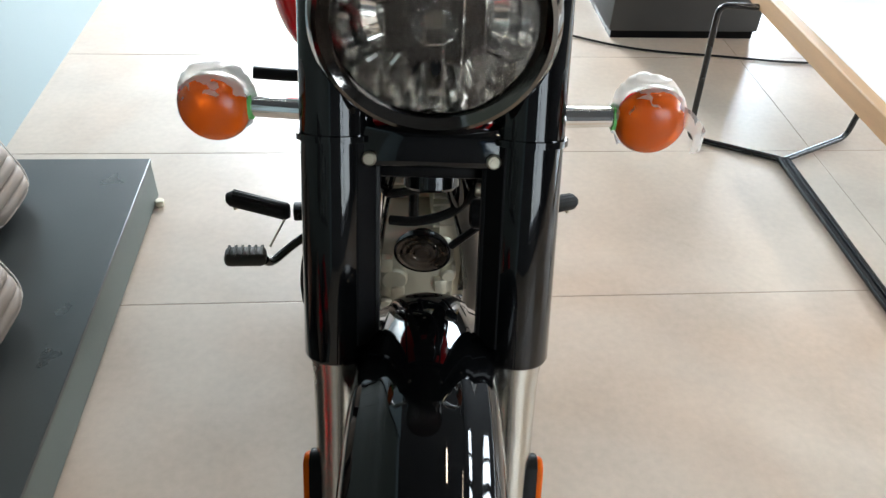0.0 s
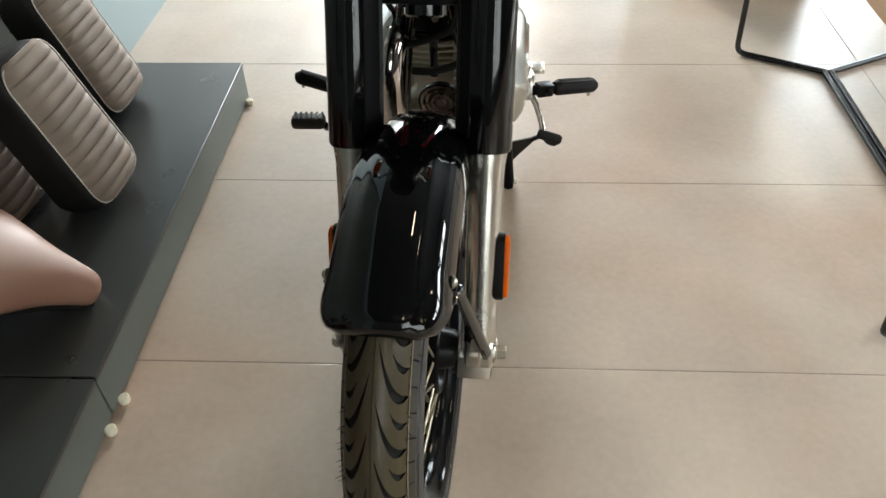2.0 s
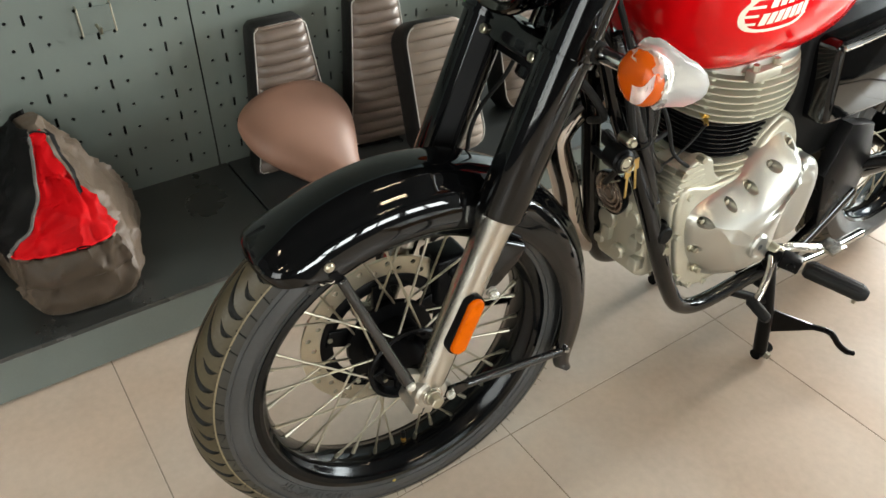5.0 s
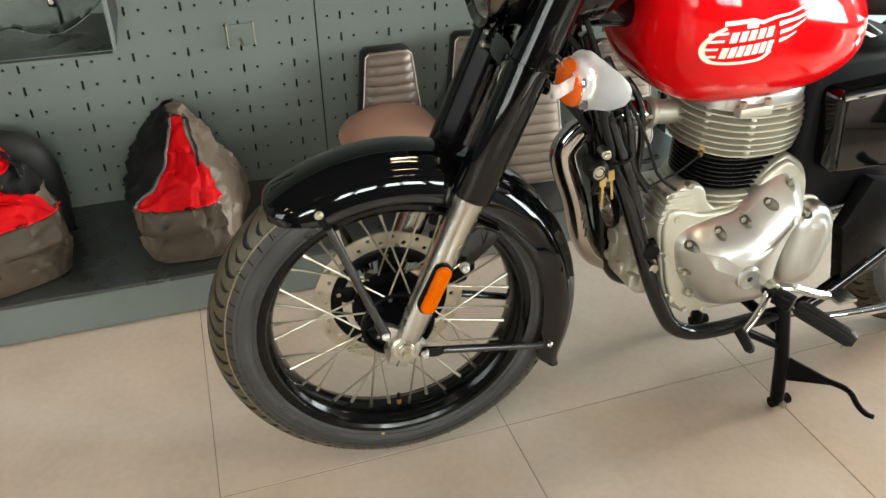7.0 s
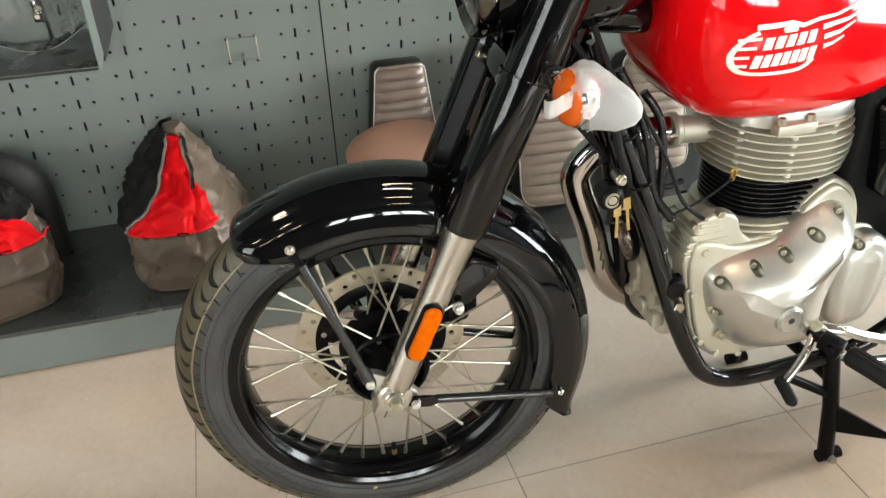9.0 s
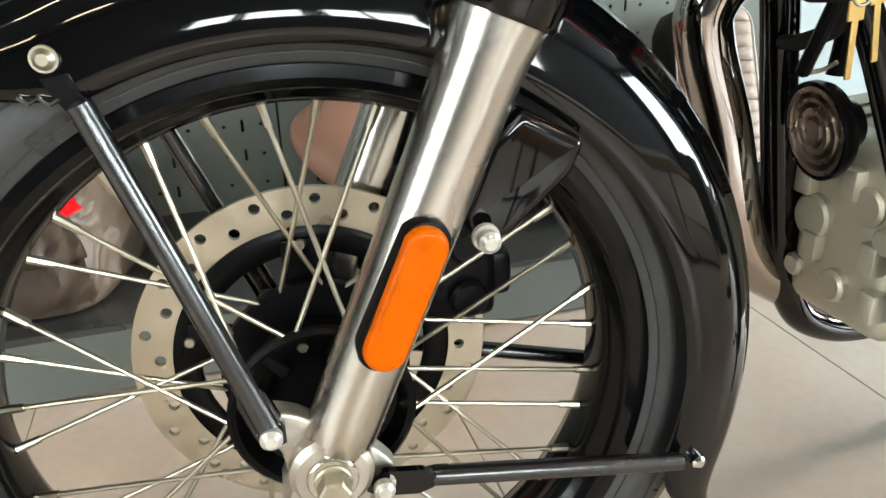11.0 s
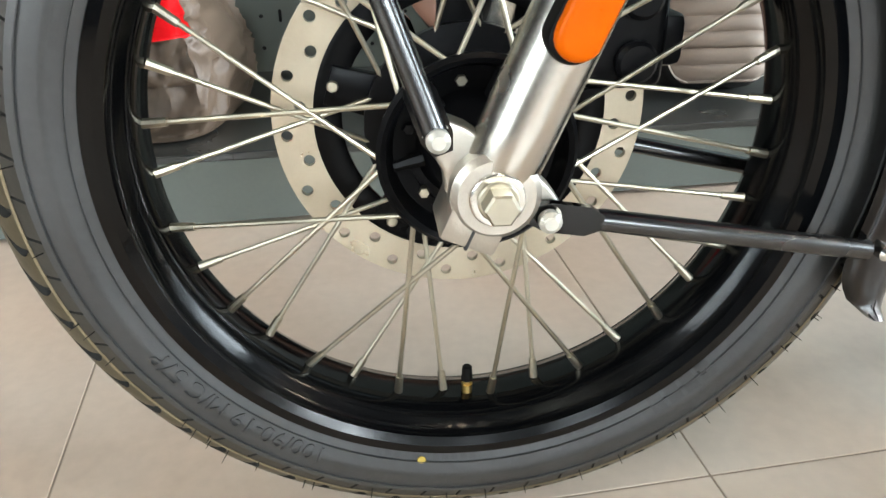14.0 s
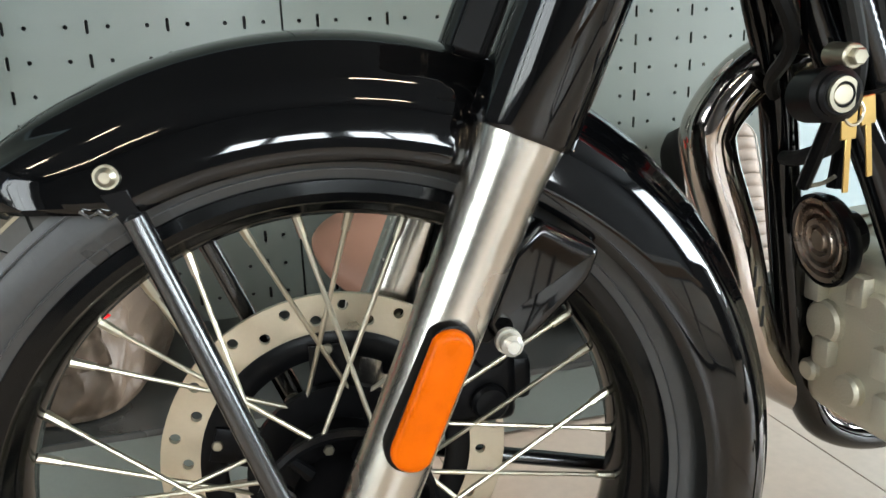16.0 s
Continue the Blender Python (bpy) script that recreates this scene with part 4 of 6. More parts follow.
# handlebar, levers and clocks above the lamp
part("handlebar", tube(curve([(-0.38, 0.42, 0.70), (-0.30, 0.36, 0.72), (-0.14, 0.31, 0.70), (0, 0.31, 0.69), (0.14, 0.31, 0.70), (0.30, 0.36, 0.72), (0.38, 0.42, 0.70)], 8), 0.011, 14), M_CHROME, motorcycle, "chrome handlebar", m=TF)
for side in (1, -1):
    part("grip", rod((side * 0.36, 0.40, 0.70), (side * 0.46, 0.47, 0.685), 0.016, n=18, bevel=0.002), M_RUBBER, motorcycle, m=TF)

# frame
for side in (1, -1):
    way = [(0.018, 0.315, 0.82), (0.036, 0.350, 0.70), (0.048, 0.372, 0.635), (0.066, 0.397, 0.567), (0.081, 0.424, 0.487), (0.096, 0.458, 0.385), (0.102, 0.496, 0.30), (0.104, 0.535, 0.245), (0.106, 0.60, 0.22)] if side > 0 else \
        [(-0.012, 0.315, 0.82), (-0.030, 0.358, 0.70), (-0.040, 0.385, 0.64), (-0.048, 0.403, 0.585), (-0.058, 0.427, 0.484), (-0.064, 0.454, 0.368), (-0.068, 0.474, 0.305), (-0.076, 0.514, 0.256), (-0.092, 0.60, 0.222)]
    pts = curve(way + [(side * 0.108, 0.72, 0.222), (side * 0.118, 0.84, 0.245), (side * 0.12, 0.99, 0.345)], 8)
    part("frame_tube", tube(pts, 0.0160, 18), M_BLACK, motorcycle, "gloss black frame downtube", m=TB)
    part("frame_plate", slab([(0.90, 0.28), (0.99, 0.30), (1.02, 0.40), (0.98, 0.50), (0.90, 0.52), (0.86, 0.42)], side * 0.10, side * 0.128, 0.006, 2), M_SATIN, motorcycle, m=TB)
    part("swingarm", tube(curve([(side * 0.10, 0.93, 0.39), (side * 0.115, 1.10, 0.37), (side * 0.115, 1.36, 0.345)], 6), 0.021, 16), M_BLACK, motorcycle, "black swingarm tube", m=TB)
    part("shock_body", rod((side * 0.135, 1.12, 0.72), (side * 0.135, 1.24, 0.42), 0.020, n=20, bevel=0.002), M_SATIN, motorcycle, m=TB)
    fx = 0.0 if side > 0 else -0.030
    part("mount_plate", slab([(0.448, 0.445), (0.47, 0.452), (0.52, 0.43), (0.525, 0.36), (0.49, 0.335), (0.465, 0.375)], side * (0.078 + fx), side * (0.090 + fx), 0.002, 2), M_SATIN, motorcycle, m=TB)
    part("mount_bolt", add(rod((side * (0.092 + fx), 0.4585, 0.4025), (side * (0.110 + fx), 0.4585, 0.4025), 0.0105, n=6, bevel=0.001), rod((side * (0.088 + fx), 0.4585, 0.4025), (side * (0.096 + fx), 0.4585, 0.4025), 0.0140, n=20)), M_STEEL, motorcycle, m=TB)
    part("mount_cap", rod((side * (0.080 + fx), 0.4510, 0.4370), (side * (0.108 + fx), 0.4505, 0.4370), 0.0165, n=24, bevel=0.003), M_PLASTIC, motorcycle, m=TB)
gusset = part("head_gusset", box(-0.036, 0.052, 0.372, 0.386, 0.640, 0.740, 0.004, 2), M_SATIN, motorcycle, "black frame gusset below the steering head", m=TB)
for x, z in ((-0.018, 0.70), (0.034, 0.70), (0.008, 0.66)):
    part("gusset_bolt", rod((x, 0.374, z), (x, 0.366, z), 0.0058, n=6, bevel=0.001), M_STEEL, gusset, m=TB)
part("head_tube", tube([(0, 0.24, 0.74), (0, 0.33, 0.93)], 0.034, 24), M_BLACK, motorcycle, m=TB)
part("spine_tube", tube([(0, 0.32, 0.86), (0, 0.8, 0.80), (0, 1.0, 0.70)], 0.03, 18), M_BLACK, motorcycle, m=TB)
# cables from the head down to the engine
for i, (dx, pts) in enumerate(((0, [(0.02, 0.20, 0.80), (0.045, 0.27, 0.74), (0.035, 0.34, 0.66), (-0.02, 0.37, 0.62), (-0.045, 0.40, 0.60)]), (0, [(0.03, 0.26, 0.86), (0.055, 0.33, 0.76), (0.060, 0.37, 0.66), (0.055, 0.43, 0.60), (0.05, 0.47, 0.60)]),
                               (0, [(0.06, 0.27, 0.92), (0.075, 0.31, 0.82), (0.07, 0.37, 0.70), (0.07, 0.42, 0.56)]), (0, [(-0.05, 0.25, 0.9), (-0.075, 0.30, 0.80), (-0.06, 0.40, 0.66), (-0.03, 0.50, 0.62)]))):
    part("cable", tube(curve(pts, 6), 0.0045 if i else 0.006, 8), M_RUBBER, motorcycle, "black rubber-sheathed cable", m=TB)
part("front_hose", tube(curve([(0.085, 0.33, 0.72), (0.085, 0.34, 0.683), (0.078, 0.36, 0.636), (0.047, 0.38, 0.581), (0.004, 0.388, 0.560), (-0.033, 0.40, 0.553)], 8), 0.0065, 10), M_RUBBER, motorcycle, "thick black rubber hose", m=TB)
part("brake_hose", tube(curve([(-0.085, 0.30, 0.80), (-0.105, 0.27, 0.70), (-0.128, 0.235, 0.635), (-0.130, 0.215, 0.585), (-0.110, 0.20, 0.53), (-0.075, 0.19, 0.48)], 8), 0.0036, 8), M_RUBBER, motorcycle, "black brake hose", m=TB)
# corrugated wiring sheaths beside the frame tube, with their ties
for way, r in (([(0.060, 0.315, 0.80), (0.070, 0.335, 0.735), (0.073, 0.367, 0.663), (0.078, 0.402, 0.585), (0.084, 0.432, 0.50)], 0.0085), ([(0.052, 0.345, 0.79), (0.066, 0.378, 0.725), (0.072, 0.395, 0.67), (0.070, 0.41, 0.60), (0.066, 0.45, 0.545)], 0.0070), ([(0.045, 0.39, 0.75), (0.056, 0.415, 0.71), (0.060, 0.425, 0.65), (0.055, 0.43, 0.58)], 0.0060)):
    pts = curve(way, 26)
    part("wiring_sheath", tube(pts, [r * (1 + 0.10 * (i % 2)) for i in range(len(pts))], 12), M_FIN, motorcycle, "black corrugated wiring sheath", m=TB)
for y, z in ((0.352, 0.70), (0.385, 0.62)):
    part("cable_tie", tube(curve([(0.070 + 0.018 * math.cos(a), y + 0.017 * math.sin(a), z + 0.006 * math.sin(a)) for a in [2 * math.pi * i / 12 for i in range(12)]], 2, True), 0.0020, 6, closed=True), M_PLASTIC, motorcycle, "black cable tie", m=TB)
part("clutch_cable", tube(curve([(0.050, 0.345, 0.79), (0.080, 0.385, 0.715), (0.088, 0.420, 0.65), (0.085, 0.452, 0.585), (0.090, 0.49, 0.55)], 8), 0.0032, 8), M_RUBBER, motorcycle, "black clutch cable", m=TB)

# engine
def dome(outline, x0, x1, soft, c0, c1, rise=0.0):
    """A cover with an outline in y and z, a wide rounded rim and a slightly raised face along the line from c0 to c1."""
    A, D = Vector((0, *c0)), Vector((0, c1[0] - c0[0], c1[1] - c0[1]))
    pts = [Vector((0, y, z)) for y, z in outline]
    n = len(pts)
    turn = 1 if sum(pts[i].y * pts[(i + 1) % n].z - pts[(i + 1) % n].y * pts[i].z for i in range(n)) > 0 else -1
    ins = []
    for i in range(n):
        e = pts[(i + 5) % n] - pts[i - 5]
        ins.append(Vector((0, -e.z, e.y)).normalized() * turn)
    rings = [[p + Vector((x0, 0, 0)) for p in pts]]
    for k in range(9):
        a = math.pi / 2 * k / 8 * 0.93
        if rise:
            rings.append([p + q * soft * k / 8 + Vector((x1 - rise + rise * math.sin(a) ** 0.9, 0, 0)) for p, q in zip(pts, ins)])
            continue
        rings.append([p + q * soft * (1 - math.cos(a)) + Vector((x1 - soft * 0.75 + soft * 0.75 * math.sin(a), 0, 0)) for p, q in zip(pts, ins)])
    rim = rings[-1]
    for k in range(1, 7):
        t = k / 6
        ring = []
        for p in rim:
            s = min(max((Vector((0, p.y, p.z)) - A).dot(D) / D.length_squared, 0), 1)
            c = A + D * s
            ring.append(Vector((p.x + 0.006 * math.sin(t * math.pi / 2), p.y + (c.y - p.y) * t * 0.96, p.z + (c.z - p.z) * t * 0.96)))
        rings.append(ring)
    return loft(rings)


case = [(0.476, 0.515), (0.480, 0.42), (0.503, 0.335), (0.53, 0.296), (0.56, 0.276), (0.68, 0.272), (0.80, 0.31), (0.825, 0.38), (0.825, 0.46), (0.79, 0.490), (0.70, 0.492), (0.60, 0.494), (0.562, 0.515), (0.545, 0.548), (0.51, 0.558), (0.485, 0.545)]
smooth_case = [(v.y, v.z) for v in curve([(0, *p) for p in case], 4, True)]
low_case = [(v.y, v.z) for v in curve([(0, *p) for p in [(0.478, 0.455), (0.480, 0.42)] + case[2:11] + [(0.60, 0.486), (0.53, 0.482), (0.495, 0.474)]], 4, True)]
engine = part("engine", add(add(slab(smooth_case, 0.074, 0.096, 0.006, 3), slab(low_case, 0.0, 0.080, 0.010, 3)), slab(low_case, 0.0, -0.112, 0.012, 3)), M_CAST, motorcycle, "cast aluminium single-cylinder engine", m=TB)
cover = [(0.487, 0.464), (0.506, 0.487), (0.550, 0.500), (0.605, 0.509), (0.636, 0.533), (0.665, 0.560), (0.697, 0.568), (0.727, 0.550), (0.746, 0.519), (0.743, 0.484), (0.728, 0.445), (0.720, 0.400), (0.720, 0.352), (0.710, 0.318), (0.676, 0.298), (0.612, 0.299), (0.565, 0.318), (0.520, 0.368), (0.498, 0.412)]
cov2 = [(v.y, v.z) for v in curve([(0, *p) for p in cover], 5, True)]
flange = [(0.456, 0.505), (0.457, 0.470), (0.470, 0.412), (0.485, 0.356), (0.508, 0.312), (0.548, 0.285), (0.61, 0.280), (0.68, 0.280), (0.728, 0.302), (0.745, 0.36), (0.752, 0.44), (0.768, 0.51), (0.748, 0.568), (0.712, 0.597), (0.690, 0.594), (0.664, 0.572), (0.645, 0.540), (0.622, 0.521), (0.588, 0.515), (0.531, 0.517), (0.492, 0.530), (0.465, 0.532)]
flange2 = [(v.y, v.z) for v in curve([(0, *p) for p in flange], 5, True)]
inner = [(0.60 + (y - 0.60) * 0.955, 0.43 + (z - 0.43) * 0.955) for y, z in flange2]
for i in range(6):
    z = 0.490 + 0.0115 * i
    part("ear_fin", box(0.030, 0.098, 0.462 + 0.002 * i, 0.548 - 0.006 * i, z - 0.0022, z + 0.0022, 0.0015, 2), M_CAST, engine, m=TB)
for x in (-0.070, -0.045, 0.045, 0.070):
    rib = [(0.62 + (y - 0.62) * 1.03, 0.42 + (z - 0.42) * 1.035) for y, z in low_case]
    part("case_rib", slab(rib, x - 0.0022, x + 0.0022, 0.0012, 2), M_CAST, engine, m=TB)
TC = TB @ Matrix.Translation((-0.014, 0.0095, -0.0135))
part("cover_flange", slab(flange2, 0.055, 0.109, 0.006, 4), M_CAST, engine, m=TC)
part("cover_step", slab(inner, 0.105, 0.119, 0.007, 4), M_CAST, engine, m=TC)
BOLTS = ((0.697, 0.557), (0.656, 0.527), (0.612, 0.497), (0.560, 0.484), (0.505, 0.466), (0.507, 0.404), (0.531, 0.349))


def scalloped(bm, spots, r, x, deep):
    """The cover with a round pocket sunk along x at each spot, for its bolts."""
    me, cu = bpy.data.meshes.new("cover"), bpy.data.meshes.new("cutters")
    bmesh.ops.recalc_face_normals(bm, faces=bm.faces)
    bm.to_mesh(me)
    bm.free()
    cb = bmesh.new()
    for y, z in spots:
        add(cb, rod((x, y, z), (x + deep, y, z), r, n=20))
    bmesh.ops.recalc_face_normals(cb, faces=cb.faces)
    cb.to_mesh(cu)
    cb.free()
    a, b = new("cover", me), new("cutters", cu)
    mod = a.modifiers.new("pockets", "BOOLEAN")
    mod.operation, mod.object, mod.solver = "DIFFERENCE", b, "EXACT"
    got = bpy.data.meshes.new_from_object(a.evaluated_get(bpy.context.evaluated_depsgraph_get()))
    out = bmesh.new()
    out.from_mesh(got)
    for ob in (a, b):
        bpy.data.objects.remove(ob)
    for m in (me, cu, got):
        bpy.data.meshes.remove(m)
    return out


part("primary_cover", scalloped(dome(cov2, 0.100, 0.181, 0.062, (0.605, 0.400), (0.680, 0.500), 0.060), BOLTS, 0.0098, 0.1265, 0.09), M_POLISH, engine, "polished aluminium engine cover", m=TC, angle=40)
rear = [(0.752, 0.478), (0.772, 0.497), (0.802, 0.491), (0.826, 0.463), (0.833, 0.420), (0.826, 0.362), (0.808, 0.327), (0.77, 0.318), (0.735, 0.335), (0.727, 0.400), (0.735, 0.455)]
part("sprocket_cover", scalloped(dome([(v.y, v.z) for v in curve([(0, *p) for p in rear], 5, True)], 0.08, 0.146, 0.026, (0.782, 0.36), (0.792, 0.45)), ((0.757, 0.482),), 0.009, 0.118, 0.09), M_POLISH, engine, "polished aluminium sprocket cover", m=TC, angle=40)
part("timing_cap", add(rod((0.170, 0.606, 0.405), (0.1925, 0.606, 0.405), 0.0235, n=40, bevel=0.0018), rod((0.192, 0.606, 0.405), (0.1938, 0.606, 0.405), 0.0200, n=40, bevel=0.0012)), M_POLISH, engine, "round polished timing cap", m=TC)
# black hexagon on the cap's face, painted as a shaded socket
part("cap_socket", rod((0.1930, 0.606, 0.405), (0.1944, 0.606, 0.405), 0.0058, n=6), M_CAVITY, engine, m=TC)
for y, z in BOLTS + ((0.757, 0.482),):
    part("cover_bolt", add(rod((0.124, y, z), (0.139, y, z), 0.0058, n=18, bevel=0.001), rod((0.124, y, z), (0.1305, y, z), 0.0082, n=20, bevel=0.001)), M_STEEL, engine, m=TC)
for y, z in ((0.473, 0.435), (0.500, 0.335), (0.536, 0.302), (0.482, 0.512), (0.58, 0.292)):
    part("flange_bolt", add(rod((0.100, y, z), (0.124, y, z), 0.0062, n=6, bevel=0.001), rod((0.098, y, z), (0.114, y, z), 0.0088, n=18, bevel=0.002)), M_CAST, engine, m=TC)
for y, z in ((0.470, 0.545), (0.512, 0.560)):
    part("case_bolt", rod((0.088, y, z), (0.104, y, z), 0.0065, n=6, bevel=0.001), M_STEEL, engine, m=TB)
# front face with ribs below the horn
for x, z, rr, d in ((0.030, 0.425, 0.017, 0.450), (-0.026, 0.398, 0.021, 0.448), (0.056, 0.405, 0.012, 0.446), (0.010, 0.345, 0.015, 0.447), (-0.040, 0.345, 0.011, 0.449)):
    part("case_boss", rod((x, 0.480, z), (x, d, z), rr * 1.15, rr, n=22, bevel=0.003), M_CAST, engine, m=TB)
part("case_front", box(-0.056, 0.066, 0.456, 0.53, 0.305, 0.475, 0.022, 5), M_CAST, engine, m=TB)
for x, z in ((0.045, 0.385), (-0.02, 0.372), (0.052, 0.345), (0.012, 0.44), (-0.038, 0.43)):
    part("case_lug", box(x - 0.010, x + 0.010, 0.444, 0.470, z - 0.014, z + 0.014, 0.004, 2), M_CAST, engine, m=TB)


def fin(yc, a, b, z, t, power, mat, name):
    """One cooling fin: a thin plate with a rounded plan and soft rims."""
    rings = [super_ring(0, yc, zz, a - inset, b - inset, power, 56, "xy") for zz, inset in ((z - t / 2, 0.0014), (z - t / 2 + 0.0009, 0), (z + t / 2 - 0.0009, 0), (z + t / 2, 0.0014))]
    return part(name, loft(rings), mat, engine, m=TB)


part("cylinder_core", loft([super_ring(0, 0.665, z, 0.062, 0.060, 2.2, 40, "xy") for z in (0.46, 0.70)]), M_SATIN, engine, m=TB)
for i in range(5):
    fin(0.648, 0.106 - 0.003 * i, 0.112 - 0.003 * i, 0.478 + 0.0098 * i, 0.0052, 2.6, M_CAST, "base_fin")
for i in range(8):
    fin(0.651, 0.087, 0.094, 0.5265 + 0.0084 * i, 0.0034, 2.5, M_FIN, "barrel_fin")
for i in range(8):
    e = 0.008 * math.sin((i + 0.6) / 8 * math.pi)
    fin(0.651, 0.106 + e, 0.107 + e, 0.6005 + 0.0122 * i, 0.0042, 2.3, M_CAST, "head_fin")
for a in (-62, -18, 22):
    c, s = math.cos(radians(a)), math.sin(radians(a))
    part("fin_web", tube([(0.099 * c, 0.651 + 0.100 * s, 0.595), (0.099 * c, 0.651 + 0.100 * s, 0.680)], 0.0055, 8), M_CAST, engine, m=TB)
part("rocker_cover", loft([super_ring(0, 0.648, z, a, b, 2.6, 48, "xy") for z, a, b in ((0.682, 0.100, 0.106), (0.704, 0.100, 0.106), (0.720, 0.094, 0.100), (0.732, 0.080, 0.085), (0.738, 0.05, 0.05))]), M_POLISH, engine, "polished rocker cover", m=TB, angle=50)
part("head_lug", box(0.092, 0.112, 0.575, 0.640, 0.678, 0.696, 0.003, 2), M_CAST, engine, m=TB)
for y in (0.583, 0.632):
    part("head_bolt", rod((0.104, y, 0.695), (0.104, y, 0.706), 0.006, n=6, bevel=0.001), M_STEEL, engine, m=TB)
part("sensor", add(rod((0.030, 0.574, 0.602), (0.055, 0.556, 0.602), 0.0075, n=6, bevel=0.001), rod((0.053, 0.558, 0.602), (0.066, 0.546, 0.598), 0.004, n=10)), M_BRASS, engine, "brass sensor fitting", m=TB)
part("sensor_lead", tube(curve([(0.066, 0.546, 0.598), (0.072, 0.50, 0.575), (0.070, 0.45, 0.555)], 6), 0.0022, 6), M_RUBBER, engine, m=TB)
part("port_stub", add(rod((-0.02, 0.60, 0.642), (-0.022, 0.490, 0.652), 0.022, n=28, bevel=0.004), rod((-0.022, 0.495, 0.652), (-0.022, 0.480, 0.652), 0.028, n=28, bevel=0.004)), M_CAST, engine, m=TB)
for x in (-0.044, 0.0):
    part("port_stud", rod((x, 0.49, 0.652), (x, 0.468, 0.652), 0.005, n=6), M_STEEL, engine, m=TB)

# exhaust and silencer
exh = curve([(-0.022, 0.480, 0.652), (-0.038, 0.432, 0.648), (-0.058, 0.382, 0.625), (-0.068, 0.351, 0.585), (-0.070, 0.352, 0.550), (-0.070, 0.380, 0.475), (-0.072, 0.405, 0.394), (-0.078, 0.437, 0.336), (-0.084, 0.485, 0.300), (-0.095, 0.56, 0.262), (-0.115, 0.68, 0.240), (-0.140, 0.82, 0.245)], 8)
pipe = part("exhaust_pipe", tube(exh, 0.0245, 28), M_PIPE, motorcycle, "chrome exhaust downpipe", m=TB, angle=60)
sil = curve([(-0.140, 0.82, 0.245), (-0.148, 0.95, 0.255), (-0.158, 1.15, 0.275), (-0.165, 1.50, 0.31), (-0.168, 1.66, 0.325)], 4)
part("silencer", tube(sil, [0.0215, 0.024, 0.028, 0.034, 0.040] + [0.043] * 7 + [0.041, 0.036, 0.026, 0.024, 0.024][: len(sil) - 12], 28), M_CHROME, pipe, "chrome silencer", m=TB)
for i in range(3):
    a = Vector(exh[47]).lerp(Vector(exh[40]), i * 0.28)
    part("stamp_bar", box(a.x + 0.0236, a.x + 0.0252, a.y - 0.0012, a.y + 0.0012, a.z - 0.010, a.z + 0.010), M_CAVITY, pipe, m=TB)

# horn
HM = TB @ Matrix.Translation((0.012, 0.405, 0.490)) @ pose(0, 0, 0, 8, 0, 0) @ pose(0, 0, 0, 0, 0, -97) @ Matrix.Scale(0.86, 4)
horn = part("horn", lathe([(-0.035, 0), (-0.035, 0.022), (-0.022, 0.026), (-0.012, 0.043), (-0.004, 0.0465), (0.003, 0.0462), (0.003, 0.0445), (-0.002, 0.043)], 48), M_SATIN, motorcycle, "round grey horn with ringed face", m=HM)
part("horn_face", lathe([(-0.003, 0.0432), (0.003, 0.042), (0.003, 0.037), (-0.003, 0.034), (0.003, 0.031), (0.003, 0.027), (-0.003, 0.024), (0.004, 0.021), (0.004, 0.016), (-0.002, 0.013), (0.004, 0.010), (0.004, 0.0)], 48), M_HORN, horn, "zinc ringed horn face", m=HM)
part("horn_bracket", tube([(0.0, 0.425, 0.53), (0.0, 0.43, 0.58), (0.0, 0.40, 0.62)], 0.007, 8), M_SATIN, horn, m=TB)
# steering lock with its keys
LK = Matrix.Translation((0.1145, 0.325, 0.618))
lock = part("fork_lock", add(rod((-0.040, 0.008, -0.004), (-0.002, 0, 0), 0.0185, n=30, bevel=0.004), rod((-0.006, 0, 0), (0.001, -0.001, 0), 0.0150, n=30, bevel=0.002)), M_SATIN, motorcycle, "black steering lock with a steel face", m=LK)
part("lock_face", add(lathe([(0.0, 0.0118), (0.0024, 0.0116), (0.0024, 0.0086), (0.0, 0.0082)], 32, closed=True), rod((0.0, 0, 0), (0.0018, -0.0004, 0), 0.0068, n=18, bevel=0.0008)), M_STEEL, lock, m=LK)
part("key_ring", tube(curve([(-0.003, 0.014 + 0.0075 * math.cos(a), -0.013 + 0.008 * math.sin(a)) for a in [2 * math.pi * i / 16 for i in range(16)]], 2, True), 0.0012, 6, closed=True), M_STEEL, lock, m=LK)
for i, (dy, tilt) in enumerate(((0.011, 3), (0.024, 9))):
    k = add(box(-0.0012, 0.0012, -0.011, 0.011, -0.026, 0.0, 0.0009, 1), box(-0.001, 0.001, -0.0042, 0.0042, -0.074, -0.024, 0.0006, 1))
    part("key", k, M_BRASS, lock, "brass key", m=LK @ Matrix.Translation((-0.004, dy, -0.011 + 0.009 * i)) @ pose(0, 0, 0, tilt, 0, 0) @ Matrix.Diagonal((0.8, 0.56, 0.75, 1)))
part("lock_arm", tube([(0.098, 0.3346, 0.6030), (0.056, 0.3525, 0.5462)], 0.0052, 10), M_SATIN, lock, "black lock bracket arm")
part("arm_clip", tube(curve([(0.056, 0.3555, 0.5450), (0.066, 0.361, 0.5490), (0.075, 0.363, 0.5553)], 4), 0.0016, 6), M_STEEL, lock)
part("lock_bolt", add(rod((0.080, 0.3450, 0.6420), (0.110, 0.3417, 0.6411), 0.0060, n=6, bevel=0.001), rod((0.080, 0.3450, 0.6420), (0.104, 0.342, 0.6412), 0.0085, n=20, bevel=0.001)), M_STEEL, lock)

